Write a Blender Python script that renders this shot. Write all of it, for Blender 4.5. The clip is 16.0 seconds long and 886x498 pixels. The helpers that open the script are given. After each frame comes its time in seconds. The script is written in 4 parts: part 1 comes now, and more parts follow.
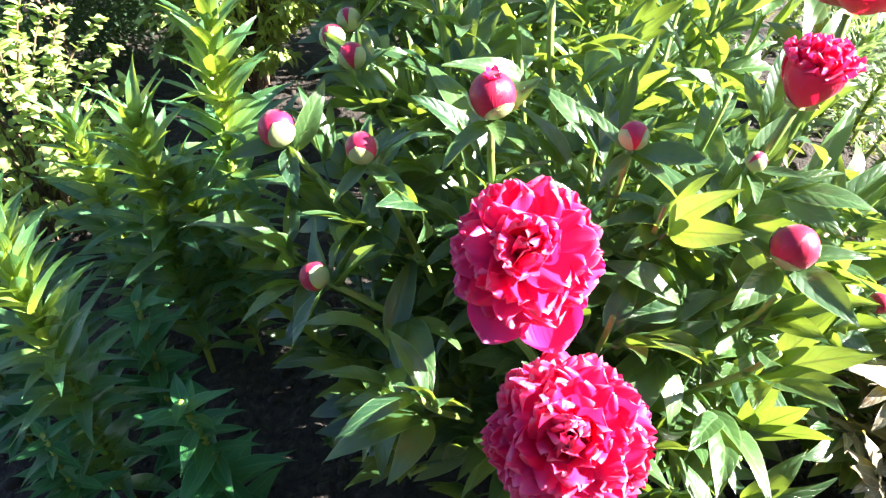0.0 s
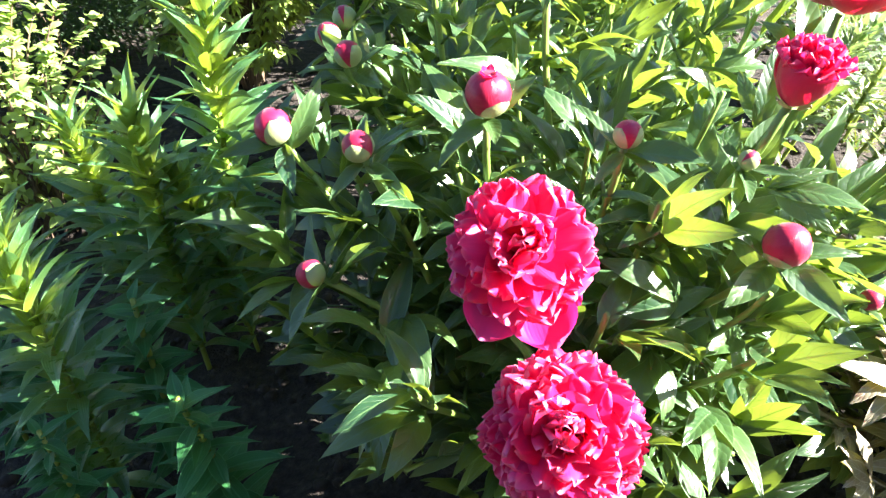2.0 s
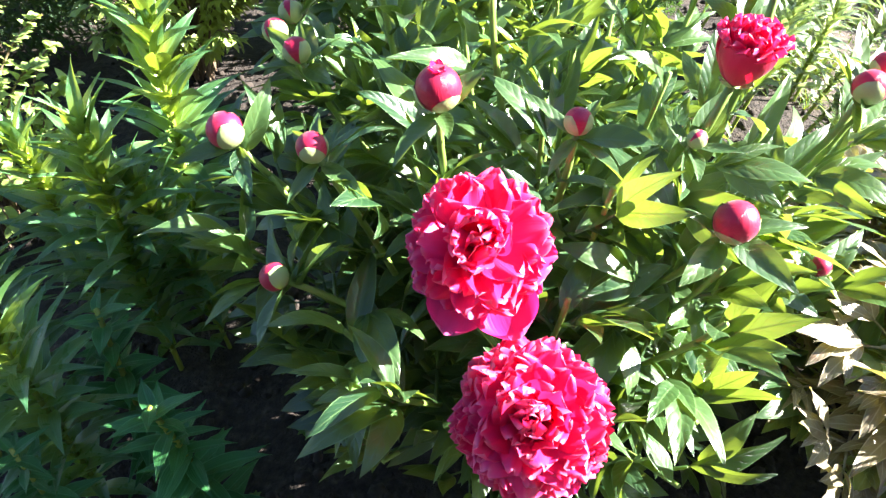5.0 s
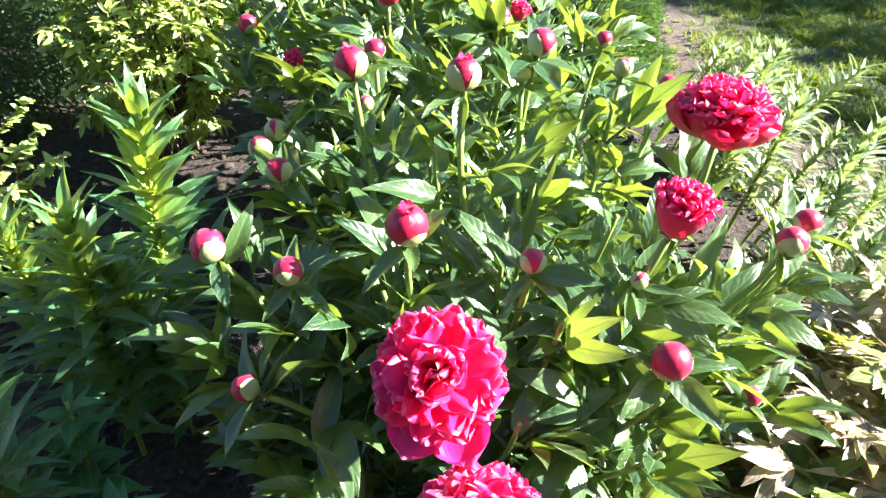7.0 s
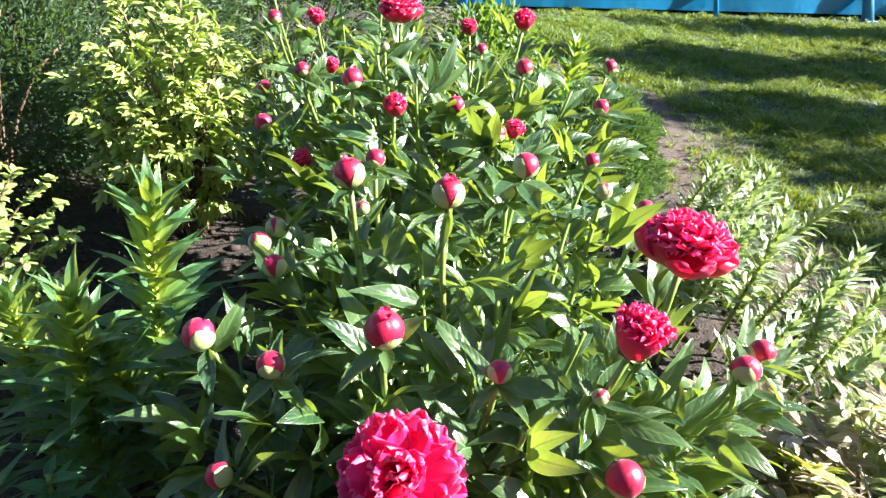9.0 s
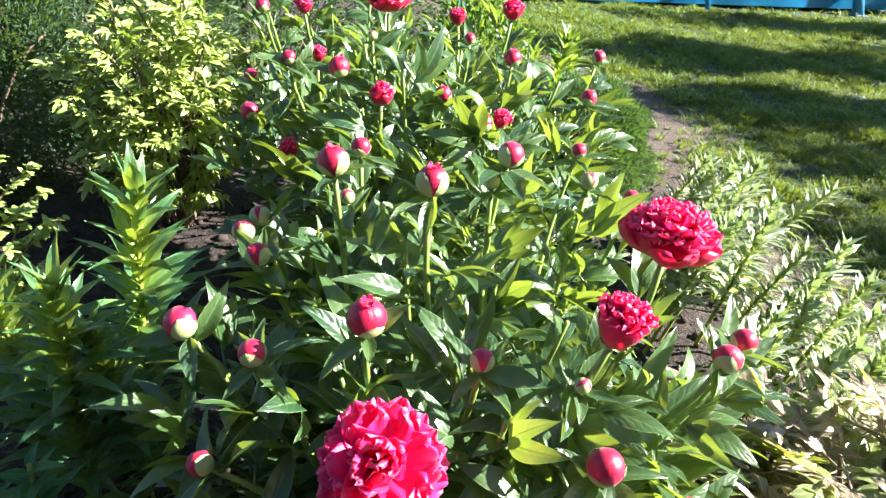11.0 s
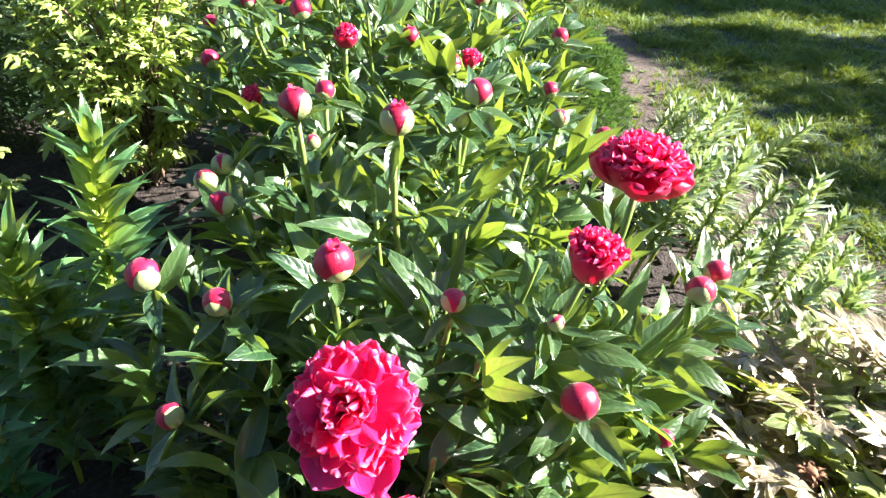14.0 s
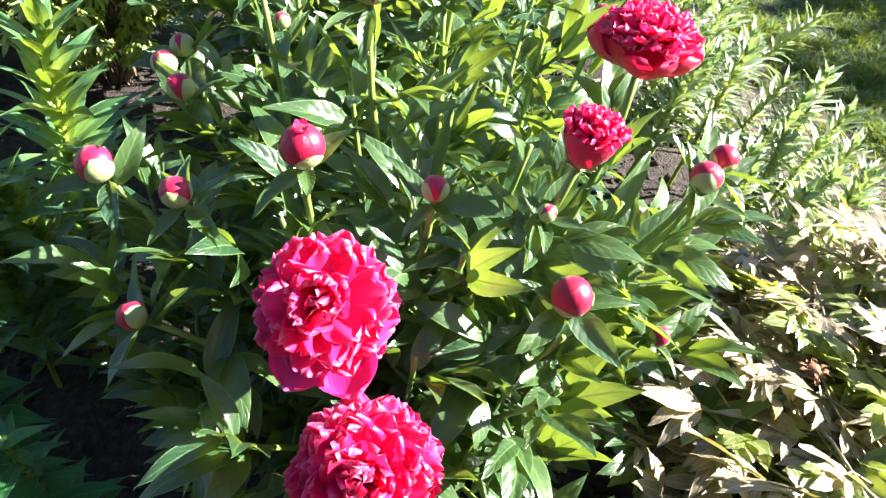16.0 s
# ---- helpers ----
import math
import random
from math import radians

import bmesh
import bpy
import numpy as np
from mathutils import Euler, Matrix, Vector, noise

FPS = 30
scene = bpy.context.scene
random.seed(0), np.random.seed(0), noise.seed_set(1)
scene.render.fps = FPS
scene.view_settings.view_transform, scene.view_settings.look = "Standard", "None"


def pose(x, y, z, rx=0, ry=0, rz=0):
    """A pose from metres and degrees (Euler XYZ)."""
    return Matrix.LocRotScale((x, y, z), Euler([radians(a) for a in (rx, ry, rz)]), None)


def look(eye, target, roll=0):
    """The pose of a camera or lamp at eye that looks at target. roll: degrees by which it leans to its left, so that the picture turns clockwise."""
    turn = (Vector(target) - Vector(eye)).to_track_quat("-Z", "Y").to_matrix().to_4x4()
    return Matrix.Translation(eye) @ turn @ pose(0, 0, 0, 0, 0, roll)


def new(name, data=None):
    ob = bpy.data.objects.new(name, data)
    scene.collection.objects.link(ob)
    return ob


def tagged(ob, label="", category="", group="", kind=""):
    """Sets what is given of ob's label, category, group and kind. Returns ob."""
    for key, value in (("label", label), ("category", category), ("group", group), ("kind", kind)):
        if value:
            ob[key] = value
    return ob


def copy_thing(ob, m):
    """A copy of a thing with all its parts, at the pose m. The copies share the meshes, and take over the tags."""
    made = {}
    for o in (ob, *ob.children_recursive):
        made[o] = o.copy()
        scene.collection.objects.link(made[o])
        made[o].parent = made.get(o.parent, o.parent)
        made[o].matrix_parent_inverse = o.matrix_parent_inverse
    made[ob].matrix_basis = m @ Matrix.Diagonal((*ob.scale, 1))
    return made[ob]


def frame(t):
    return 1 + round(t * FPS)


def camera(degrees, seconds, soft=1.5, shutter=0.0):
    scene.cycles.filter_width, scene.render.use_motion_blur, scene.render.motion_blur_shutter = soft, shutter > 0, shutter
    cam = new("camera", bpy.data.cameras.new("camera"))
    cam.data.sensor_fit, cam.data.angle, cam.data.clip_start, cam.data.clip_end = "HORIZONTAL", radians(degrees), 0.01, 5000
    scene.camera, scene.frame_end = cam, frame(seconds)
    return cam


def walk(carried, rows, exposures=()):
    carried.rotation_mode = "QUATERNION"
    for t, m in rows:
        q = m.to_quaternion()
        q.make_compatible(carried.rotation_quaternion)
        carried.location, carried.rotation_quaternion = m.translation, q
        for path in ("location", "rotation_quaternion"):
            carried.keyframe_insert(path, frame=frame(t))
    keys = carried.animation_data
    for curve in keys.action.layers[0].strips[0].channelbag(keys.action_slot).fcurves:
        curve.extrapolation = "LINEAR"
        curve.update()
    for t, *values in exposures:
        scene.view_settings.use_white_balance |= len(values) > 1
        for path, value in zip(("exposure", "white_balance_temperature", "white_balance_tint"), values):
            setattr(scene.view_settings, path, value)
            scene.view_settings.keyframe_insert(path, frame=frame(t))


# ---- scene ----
cam = camera(64.4, 16.0, soft=1.4)
PATH = [
    (0, (0.105, 0.033, 1.037), (0.027, 1.622, -0.176), -1.8),
    (0.5, (0.106, 0.033, 1.04), (0.031, 1.623, -0.171), -2.5),
    (1, (0.103, 0.032, 1.039), (0.036, 1.61, -0.187), -1.8),
    (1.5, (0.103, 0.027, 1.037), (0.043, 1.612, -0.18), -1.2),
    (2, (0.104, 0.03, 1.041), (0.041, 1.613, -0.18), -1.5),
    (2.5, (0.107, 0.034, 1.034), (0.063, 1.593, -0.217), -1.6),
    (3, (0.11, 0.039, 1.035), (0.082, 1.593, -0.223), -1.7),
    (3.2, (0.106, 0.04, 1.041), (0.066, 1.591, -0.222), -2.4),
    (5.3, (0.118, 0.038, 1.072), (0.15, 1.563, -0.221), -3.0),
    (5.5, (0.12, 0.04, 1.081), (0.166, 1.552, -0.228), -2.3),
    (6, (0.118, 0.042, 1.105), (0.23, 1.596, -0.149), 0.7),
    (6.5, (0.114, 0.038, 1.135), (0.226, 1.645, -0.05), 0.6),
    (7, (0.125, 0.029, 1.155), (0.231, 1.669, 0.016), 0.8),
    (7.5, (0.147, 0.015, 1.155), (0.208, 1.676, 0.043), 2.0),
    (8, (0.161, 0.007, 1.174), (0.271, 1.707, 0.126), 3.7),
    (8.5, (0.151, -0.007, 1.19), (0.275, 1.733, 0.213), 5.1),
    (9, (0.156, -0.009, 1.209), (0.241, 1.76, 0.28), 4.2),
    (9.2, (0.16, -0.01, 1.21), (0.245, 1.772, 0.306), 4.1),
    (11.3, (0.17, -0.007, 1.202), (0.294, 1.748, 0.25), 5.2),
    (11.5, (0.176, -0.002, 1.201), (0.321, 1.75, 0.246), 5.4),
    (12, (0.179, 0.005, 1.198), (0.313, 1.744, 0.22), 5.0),
    (12.5, (0.18, 0.006, 1.201), (0.309, 1.742, 0.215), 4.3),
    (13, (0.187, -0.001, 1.199), (0.328, 1.729, 0.205), 4.4),
    (13.5, (0.189, 0.005, 1.185), (0.354, 1.712, 0.155), 4.3),
    (14, (0.183, 0.001, 1.178), (0.354, 1.693, 0.125), 4.0),
    (14.5, (0.174, 0.003, 1.165), (0.351, 1.677, 0.086), 5.3),
    (15, (0.179, 0.016, 1.145), (0.36, 1.629, -0.024), 4.6),
    (15.5, (0.193, 0.032, 1.132), (0.396, 1.604, -0.088), 4.9),
    (16, (0.201, 0.045, 1.116), (0.397, 1.589, -0.14), 4.6),
]
walk(cam, [(t, look(eye, target, roll)) for t, eye, target, roll in PATH], [(0, 3.22, 6500, 15), (6, 3.16, 6500, 16), (7.5, 2.76, 6550, 19), (9, 2.54, 6550, 19), (14, 2.60, 6550, 19), (16, 2.70, 6550, 19)])

# ---- light ----
SUN = Vector((0.86, 0.01, 0.48)).normalized()
world = bpy.data.worlds.new("world")
scene.world = world
world.use_nodes = True
wn = world.node_tree
sky = wn.nodes.new("ShaderNodeTexSky")
sky.sky_type, sky.sun_disc = "NISHITA", False
sky.sun_elevation = math.asin(SUN.z)
sky.sun_rotation = math.atan2(SUN.x, SUN.y)
sky.air_density, sky.dust_density, sky.ozone_density = 1.0, 0.5, 3.2
wn.nodes["Background"].inputs["Strength"].default_value = 0.037
wn.links.new(sky.outputs[0], wn.nodes["Background"].inputs["Color"])
lamp = bpy.data.lights.new("sun", "SUN")
lamp.energy, lamp.angle, lamp.color = 5.0, radians(0.5), (1.0, 0.96, 0.88)
sun = new("sun", lamp)
sun.matrix_world = look(SUN * 30, (0, 0, 0))


# ---- materials ----
def nodes_of(name):
    m = bpy.data.materials.new(name)
    m.use_nodes = True
    t = m.node_tree
    return m, t, t.nodes["Principled BSDF"], t.nodes["Material Output"]


def noise_node(t, scale, detail=3.0, coord="Object"):
    tc = t.nodes.new("ShaderNodeTexCoord")
    n = t.nodes.new("ShaderNodeTexNoise")
    n.inputs["Scale"].default_value, n.inputs["Detail"].default_value = scale, detail
    t.links.new(tc.outputs[coord], n.inputs["Vector"])
    return n.outputs["Fac"]


def ramp(t, fac, stops):
    r = t.nodes.new("ShaderNodeValToRGB")
    while len(r.color_ramp.elements) < len(stops):
        r.color_ramp.elements.new(0.5)
    for e, (p, c) in zip(r.color_ramp.elements, stops):
        e.position, e.color = p, (*c, 1) if len(c) == 3 else c
    t.links.new(fac, r.inputs[0])
    return r.outputs[0]


def mixc(t, fac, a, b, mode="MIX"):
    m = t.nodes.new("ShaderNodeMix")
    m.data_type, m.blend_type = "RGBA", mode
    for sock, v in ((m.inputs[0], fac), (m.inputs[6], a), (m.inputs[7], b)):
        if isinstance(v, bpy.types.NodeSocket):
            t.links.new(v, sock)
        else:
            sock.default_value = v if isinstance(v, (int, float)) else (*v, 1)
    return m.outputs[2]


def mathn(t, op, a, b=0.0, c=0.0):
    m = t.nodes.new("ShaderNodeMath")
    m.operation = op
    for sock, v in zip(m.inputs, (a, b, c)):
        if isinstance(v, bpy.types.NodeSocket):
            t.links.new(v, sock)
        else:
            sock.default_value = v
    return m.outputs[0]


def bump(t, bsdf, height, strength, distance):
    b = t.nodes.new("ShaderNodeBump")
    b.inputs["Strength"].default_value, b.inputs["Distance"].default_value = strength, distance
    t.links.new(height, b.inputs["Height"])
    t.links.new(b.outputs[0], bsdf.inputs["Normal"])


def random_mix(t):
    """Per object and per piece, 0 to 1."""
    o = t.nodes.new("ShaderNodeObjectInfo").outputs["Random"]
    g = t.nodes.new("ShaderNodeNewGeometry").outputs["Random Per Island"]
    return mathn(t, "FRACT", mathn(t, "ADD", o, g))


def leaf_material(name, dark, light, through_colour, rough=0.4, veins=7.0, vein_colour=None, share=0.35, vein_strength=0.5, spot=None, heel=None, gloss=0.6):
    m, t, p, out = nodes_of(name)
    base = mixc(t, random_mix(t), dark, light)
    base = mixc(t, mathn(t, "MULTIPLY", noise_node(t, 60, 4), 0.45), base, tuple(0.55 * v for v in dark))
    old = ramp(t, noise_node(t, 17, 4), [(0.62, (0, 0, 0)), (0.80, (0.3, 0.3, 0.3))])
    base = mixc(t, old, base, tuple(0.6 * a + 0.4 * b for a, b in zip(light, (0.30, 0.26, 0.05))))
    if spot:
        base = mixc(t, ramp(t, noise_node(t, 35, 5), [(0.60, (0, 0, 0)), (0.72, (1, 1, 1))]), base, spot)
    uv = t.nodes.new("ShaderNodeUVMap")
    xyz = t.nodes.new("ShaderNodeSeparateXYZ")
    t.links.new(uv.outputs[0], xyz.inputs[0])
    # Heel colour: paints the yellow glow near the stem onto the leaf's base.
    if heel:
        base = mixc(t, ramp(t, xyz.outputs[0], [(0.0, (1, 1, 1)), (0.55, (0, 0, 0))]), base, heel)
    across = mathn(t, "ABSOLUTE", mathn(t, "SUBTRACT", xyz.outputs[1], 0.5))
    mid = mathn(t, "LESS_THAN", across, 0.035)
    if veins > 0:
        wave = mathn(t, "FRACT", mathn(t, "SUBTRACT", mathn(t, "ADD", mathn(t, "MULTIPLY", xyz.outputs[0], veins), mathn(t, "MULTIPLY", noise_node(t, 40, 2), 1.4)), mathn(t, "MULTIPLY", across, 3.4)))
        side = mathn(t, "LESS_THAN", wave, 0.09)
        line = mathn(t, "MAXIMUM", mid, mathn(t, "MULTIPLY", side, 0.55))
        quilt = mathn(t, "MULTIPLY", mathn(t, "SINE", mathn(t, "MULTIPLY", wave, math.pi)), 0.35)
    else:
        wave = mathn(t, "FRACT", mathn(t, "MULTIPLY", xyz.outputs[1], 9.0))
        line = mathn(t, "MAXIMUM", mid, mathn(t, "MULTIPLY", mathn(t, "LESS_THAN", wave, 0.2), 0.35))
        quilt = mathn(t, "MULTIPLY", mathn(t, "SINE", mathn(t, "MULTIPLY", wave, math.pi)), 0.25)
    col = mixc(t, mathn(t, "MULTIPLY", line, vein_strength), base, vein_colour or tuple(min(1, 2.0 * v + 0.03) for v in light))
    # Lightened edge: paints the light that catches and shines through the curled rim.
    rim = mathn(t, "MULTIPLY", mathn(t, "GREATER_THAN", across, 0.46), 0.55)
    col = mixc(t, rim, col, tuple(min(1, 1.8 * v + 0.06) for v in light))
    t.links.new(col, p.inputs["Base Color"])
    t.links.new(mathn(t, "ADD", mathn(t, "MULTIPLY", noise_node(t, 45, 3), 0.22), rough - 0.11), p.inputs["Roughness"])
    p.inputs["Specular IOR Level"].default_value = gloss
    bump(t, p, mathn(t, "ADD", mathn(t, "MULTIPLY", noise_node(t, 90, 3), 0.8), mathn(t, "SUBTRACT", quilt, mathn(t, "MULTIPLY", line, 0.5))), 0.6, 0.0013)
    tr = t.nodes.new("ShaderNodeBsdfTranslucent")
    glow = mixc(t, noise_node(t, 28, 4), tuple(1.25 * v for v in through_colour), tuple(0.5 * v for v in through_colour))
    t.links.new(mixc(t, mathn(t, "MULTIPLY", line, 0.7), glow, tuple(0.3 * v for v in through_colour)), tr.inputs["Color"])
    mx = t.nodes.new("ShaderNodeMixShader")
    mx.inputs[0].default_value = share
    t.links.new(p.outputs[0], mx.inputs[1])
    t.links.new(tr.outputs[0], mx.inputs[2])
    t.links.new(mx.outputs[0], out.inputs["Surface"])
    return m


def petal_material(name, a, b, edge, through_colour, share=0.4, rough=0.45, streaks=0.5):
    m, t, p, out = nodes_of(name)
    uv = t.nodes.new("ShaderNodeUVMap")
    xyz = t.nodes.new("ShaderNodeSeparateXYZ")
    t.links.new(uv.outputs[0], xyz.inputs[0])
    col = mixc(t, random_mix(t), a, b)
    streak = t.nodes.new("ShaderNodeTexNoise")
    streak.inputs["Scale"].default_value = 1.0
    mp = t.nodes.new("ShaderNodeMapping")
    mp.inputs["Scale"].default_value = (1.6, 22, 1)
    t.links.new(uv.outputs[0], mp.inputs[0])
    t.links.new(mp.outputs[0], streak.inputs["Vector"])
    col = mixc(t, mathn(t, "MULTIPLY", streak.outputs["Fac"], streaks), col, tuple(0.72 * v for v in a))
    rim = t.nodes.new("ShaderNodeMapRange")
    rim.inputs["From Min"].default_value, rim.inputs["From Max"].default_value = 0.88, 1.0
    t.links.new(xyz.outputs[0], rim.inputs["Value"])
    col = mixc(t, mathn(t, "MULTIPLY", mathn(t, "POWER", rim.outputs[0], 2.0), 0.42), col, edge)
    t.links.new(col, p.inputs["Base Color"])
    p.inputs["Roughness"].default_value = rough
    p.inputs["Sheen Weight"].default_value = 0.15
    p.inputs["Sheen Roughness"].default_value = 0.4
    bump(t, p, streak.outputs["Fac"], 0.35, 0.0015)
    tr = t.nodes.new("ShaderNodeBsdfTranslucent")
    tr.inputs["Color"].default_value = (*through_colour, 1)
    mx = t.nodes.new("ShaderNodeMixShader")
    mx.inputs[0].default_value = share
    t.links.new(p.outputs[0], mx.inputs[1])
    t.links.new(tr.outputs[0], mx.inputs[2])
    t.links.new(mx.outputs[0], out.inputs["Surface"])
    return m


def plain_material(name, a, b, scale=40, rough=0.6, relief=0.3, depth=0.002, metal=0.0):
    m, t, p, out = nodes_of(name)
    n = noise_node(t, scale, 5)
    col = mixc(t, n, a, b)
    col = mixc(t, mathn(t, "MULTIPLY", random_mix(t), 0.4), col, tuple(0.6 * v for v in a))
    t.links.new(col, p.inputs["Base Color"])
    p.inputs["Roughness"].default_value, p.inputs["Metallic"].default_value = rough, metal
    bump(t, p, noise_node(t, scale * 2.5, 4), relief, depth)
    return m


PEONY_LEAF = leaf_material("peony leaf", (0.016, 0.068, 0.030), (0.086, 0.176, 0.048), (0.32, 0.46, 0.045), 0.33, 8.0, share=0.36, vein_strength=0.45, gloss=1.0)
LILY_LEAF = leaf_material("lily leaf", (0.030, 0.125, 0.054), (0.072, 0.205, 0.082), (0.30, 0.56, 0.06), 0.30, 0, share=0.26, heel=(0.20, 0.32, 0.03), gloss=0.8)
# Lily leaf again, with the shade of the low left put into its colour.
LILY_SHADED = leaf_material("shaded lily leaf", (0.018, 0.115, 0.036), (0.048, 0.205, 0.058), (0.14, 0.40, 0.05), 0.36, 0, share=0.22, gloss=0.4)
# Whitened lily leaf: the sun's glare by the lawn is in the base colour.
LILY_SUNLIT = leaf_material("sunlit lily leaf", (0.21, 0.31, 0.18), (0.36, 0.45, 0.31), (0.38, 0.54, 0.14), 0.27, 0, share=0.24, heel=(0.40, 0.46, 0.05), gloss=1.0)
# Lighter copy for the upper leaves, with their sunlit yellow painted in.
LILY_TOP = leaf_material("upper lily leaf", (0.050, 0.165, 0.060), (0.100, 0.240, 0.085), (0.44, 0.62, 0.05), 0.30, 0, heel=(0.34, 0.42, 0.03), gloss=0.9)
BRONZE_LEAF = leaf_material("bronze leaf", (0.22, 0.185, 0.120), (0.44, 0.40, 0.29), (0.48, 0.42, 0.08), 0.32, 6.0, share=0.30, spot=(0.17, 0.085, 0.045), gloss=0.9)
GREY_LEAF = leaf_material("grey green leaf", (0.18, 0.26, 0.075), (0.33, 0.41, 0.15), (0.52, 0.60, 0.06), 0.34, 6.0, share=0.40, gloss=0.9)
GOLD_LEAF = leaf_material("golden leaf", (0.10, 0.19, 0.030), (0.27, 0.36, 0.065), (0.40, 0.54, 0.05), 0.42, 6.0, share=0.24, vein_strength=0.25, gloss=0.8)
ROUND_LEAF = leaf_material("light leaf", (0.15, 0.26, 0.05), (0.26, 0.37, 0.09), (0.46, 0.60, 0.08), 0.45, 6.0, vein_strength=0.25)
# Very dark green: the deep shade of the rear shrubs is in this colour.
SHADED_LEAF = leaf_material("shaded fine leaf", (0.022, 0.060, 0.026), (0.042, 0.105, 0.038), (0.16, 0.28, 0.04), 0.5, 0)
FRESH_LEAF = leaf_material("fresh leaf", (0.06, 0.15, 0.03), (0.12, 0.24, 0.05), (0.30, 0.48, 0.04), 0.5, 0)
FEATHER = leaf_material("feathery leaf", (0.024, 0.080, 0.026), (0.046, 0.125, 0.036), (0.14, 0.28, 0.04), 0.55, 0)
IRIS_LEAF = leaf_material("iris leaf", (0.09, 0.14, 0.09), (0.16, 0.21, 0.14), (0.25, 0.35, 0.12), 0.45, 0)
GRASS = leaf_material("grass", (0.038, 0.135, 0.026), (0.135, 0.240, 0.034), (0.40, 0.50, 0.03), 0.6, 0, share=0.28)
STEM = plain_material("peony stem", (0.15, 0.26, 0.05), (0.26, 0.37, 0.08), 25, 0.42, 0.2)
LILY_STEM = plain_material("lily stem", (0.20, 0.28, 0.04), (0.32, 0.38, 0.06), 30, 0.5, 0.2)
WOODY = plain_material("woody stem", (0.12, 0.08, 0.05), (0.22, 0.16, 0.10), 50, 0.8, 0.6)
PETAL = petal_material("pink petal", (0.74, 0.018, 0.23), (0.85, 0.10, 0.42), (0.93, 0.38, 0.62), (0.95, 0.03, 0.24))
INNER = petal_material("inner pink petal", (0.72, 0.012, 0.13), (0.83, 0.055, 0.32), (0.94, 0.42, 0.60), (0.95, 0.02, 0.13))
CUP = petal_material("crimson petal", (0.50, 0.006, 0.05), (0.66, 0.012, 0.10), (0.72, 0.05, 0.20), (0.80, 0.01, 0.05), 0.3)
BUD = petal_material("bud petal", (0.40, 0.008, 0.045), (0.56, 0.020, 0.085), (0.56, 0.10, 0.15), (0.6, 0.01, 0.04), 0.1, 0.42, 0.25)
SEPAL = plain_material("sepal", (0.32, 0.40, 0.15), (0.45, 0.50, 0.24), 35, 0.45, 0.25)
HEART = plain_material("flower heart", (0.30, 0.008, 0.02), (0.40, 0.012, 0.04), 60, 0.7)
DRY = plain_material("dried flower", (0.20, 0.085, 0.035), (0.33, 0.17, 0.07), 90, 0.8, 0.6)
CLOD = plain_material("soil clod", (0.024, 0.019, 0.015), (0.058, 0.046, 0.036), 60, 0.95, 0.8, 0.004)

BOARD = plain_material("weathered board", (0.06, 0.05, 0.04), (0.13, 0.11, 0.09), 14, 0.85, 0.5)


def soil_material():
    m, t, p, out = nodes_of("soil and lawn ground")
    fine, broad = noise_node(t, 55, 6), noise_node(t, 5, 5)
    soil = ramp(t, fine, [(0.3, (0.016, 0.013, 0.010)), (0.55, (0.038, 0.030, 0.024)), (0.8, (0.085, 0.068, 0.052))])
    pale = ramp(t, fine, [(0.3, (0.062, 0.048, 0.036)), (0.7, (0.150, 0.120, 0.092))])
    tc = t.nodes.new("ShaderNodeTexCoord")
    xyz = t.nodes.new("ShaderNodeSeparateXYZ")
    t.links.new(tc.outputs["Object"], xyz.inputs[0])
    trodden = mathn(t, "ADD", mathn(t, "SUBTRACT", xyz.outputs[0], 1.15), mathn(t, "MULTIPLY", mathn(t, "SUBTRACT", broad, 0.5), 0.9))
    trodden = mathn(t, "ADD", trodden, mathn(t, "MULTIPLY", mathn(t, "MAXIMUM", mathn(t, "SUBTRACT", xyz.outputs[1], 4.4), 0.0), 0.40))
    tr = t.nodes.new("ShaderNodeMapRange")
    tr.inputs["From Min"].default_value, tr.inputs["From Max"].default_value = 0.0, 0.35
    t.links.new(trodden, tr.inputs["Value"])
    col = mixc(t, tr.outputs[0], soil, pale)
    turf = t.nodes.new("ShaderNodeMapRange")
    turf.inputs["From Min"].default_value, turf.inputs["From Max"].default_value = 0.62, 0.95
    t.links.new(trodden, turf.inputs["Value"])
    grass = ramp(t, noise_node(t, 18, 6), [(0.35, (0.040, 0.050, 0.022)), (0.6, (0.030, 0.075, 0.020))])
    col = mixc(t, turf.outputs[0], col, grass)
    t.links.new(col, p.inputs["Base Color"])
    p.inputs["Roughness"].default_value = 0.95
    bump(t, p, mathn(t, "ADD", fine, noise_node(t, 160, 4)), 0.9, 0.012)
    return m


SOIL = soil_material()


# ---- mesh helpers ----
def mesh(name, verts, faces, material, uvs=None, smooth=True):
    me = bpy.data.meshes.new(name)
    me.from_pydata([tuple(v) for v in verts], [], [tuple(f) for f in faces])
    if uvs is not None:
        layer = me.uv_layers.new(name="UVMap")
        idx = np.empty(len(me.loops), dtype=np.int32)
        me.loops.foreach_get("vertex_index", idx)
        layer.data.foreach_set("uv", np.asarray(uvs, dtype=np.float32)[idx].ravel())
    me.materials.append(material)
    if smooth:
        me.polygons.foreach_set("use_smooth", np.ones(len(me.polygons), dtype=bool))
    me.update()
    return me


def part(name, data, parent, m=None, label=""):
    ob = new(name, data)
    ob.parent = parent
    if m is not None:
        ob.matrix_basis = m
    if label:
        ob["label"] = label
    return ob


def thing(name, place, label, category, group="", kind=""):
    ob = new(name)
    ob.empty_display_size = 0.05
    ob.location = place
    return tagged(ob, label, category, group, kind)


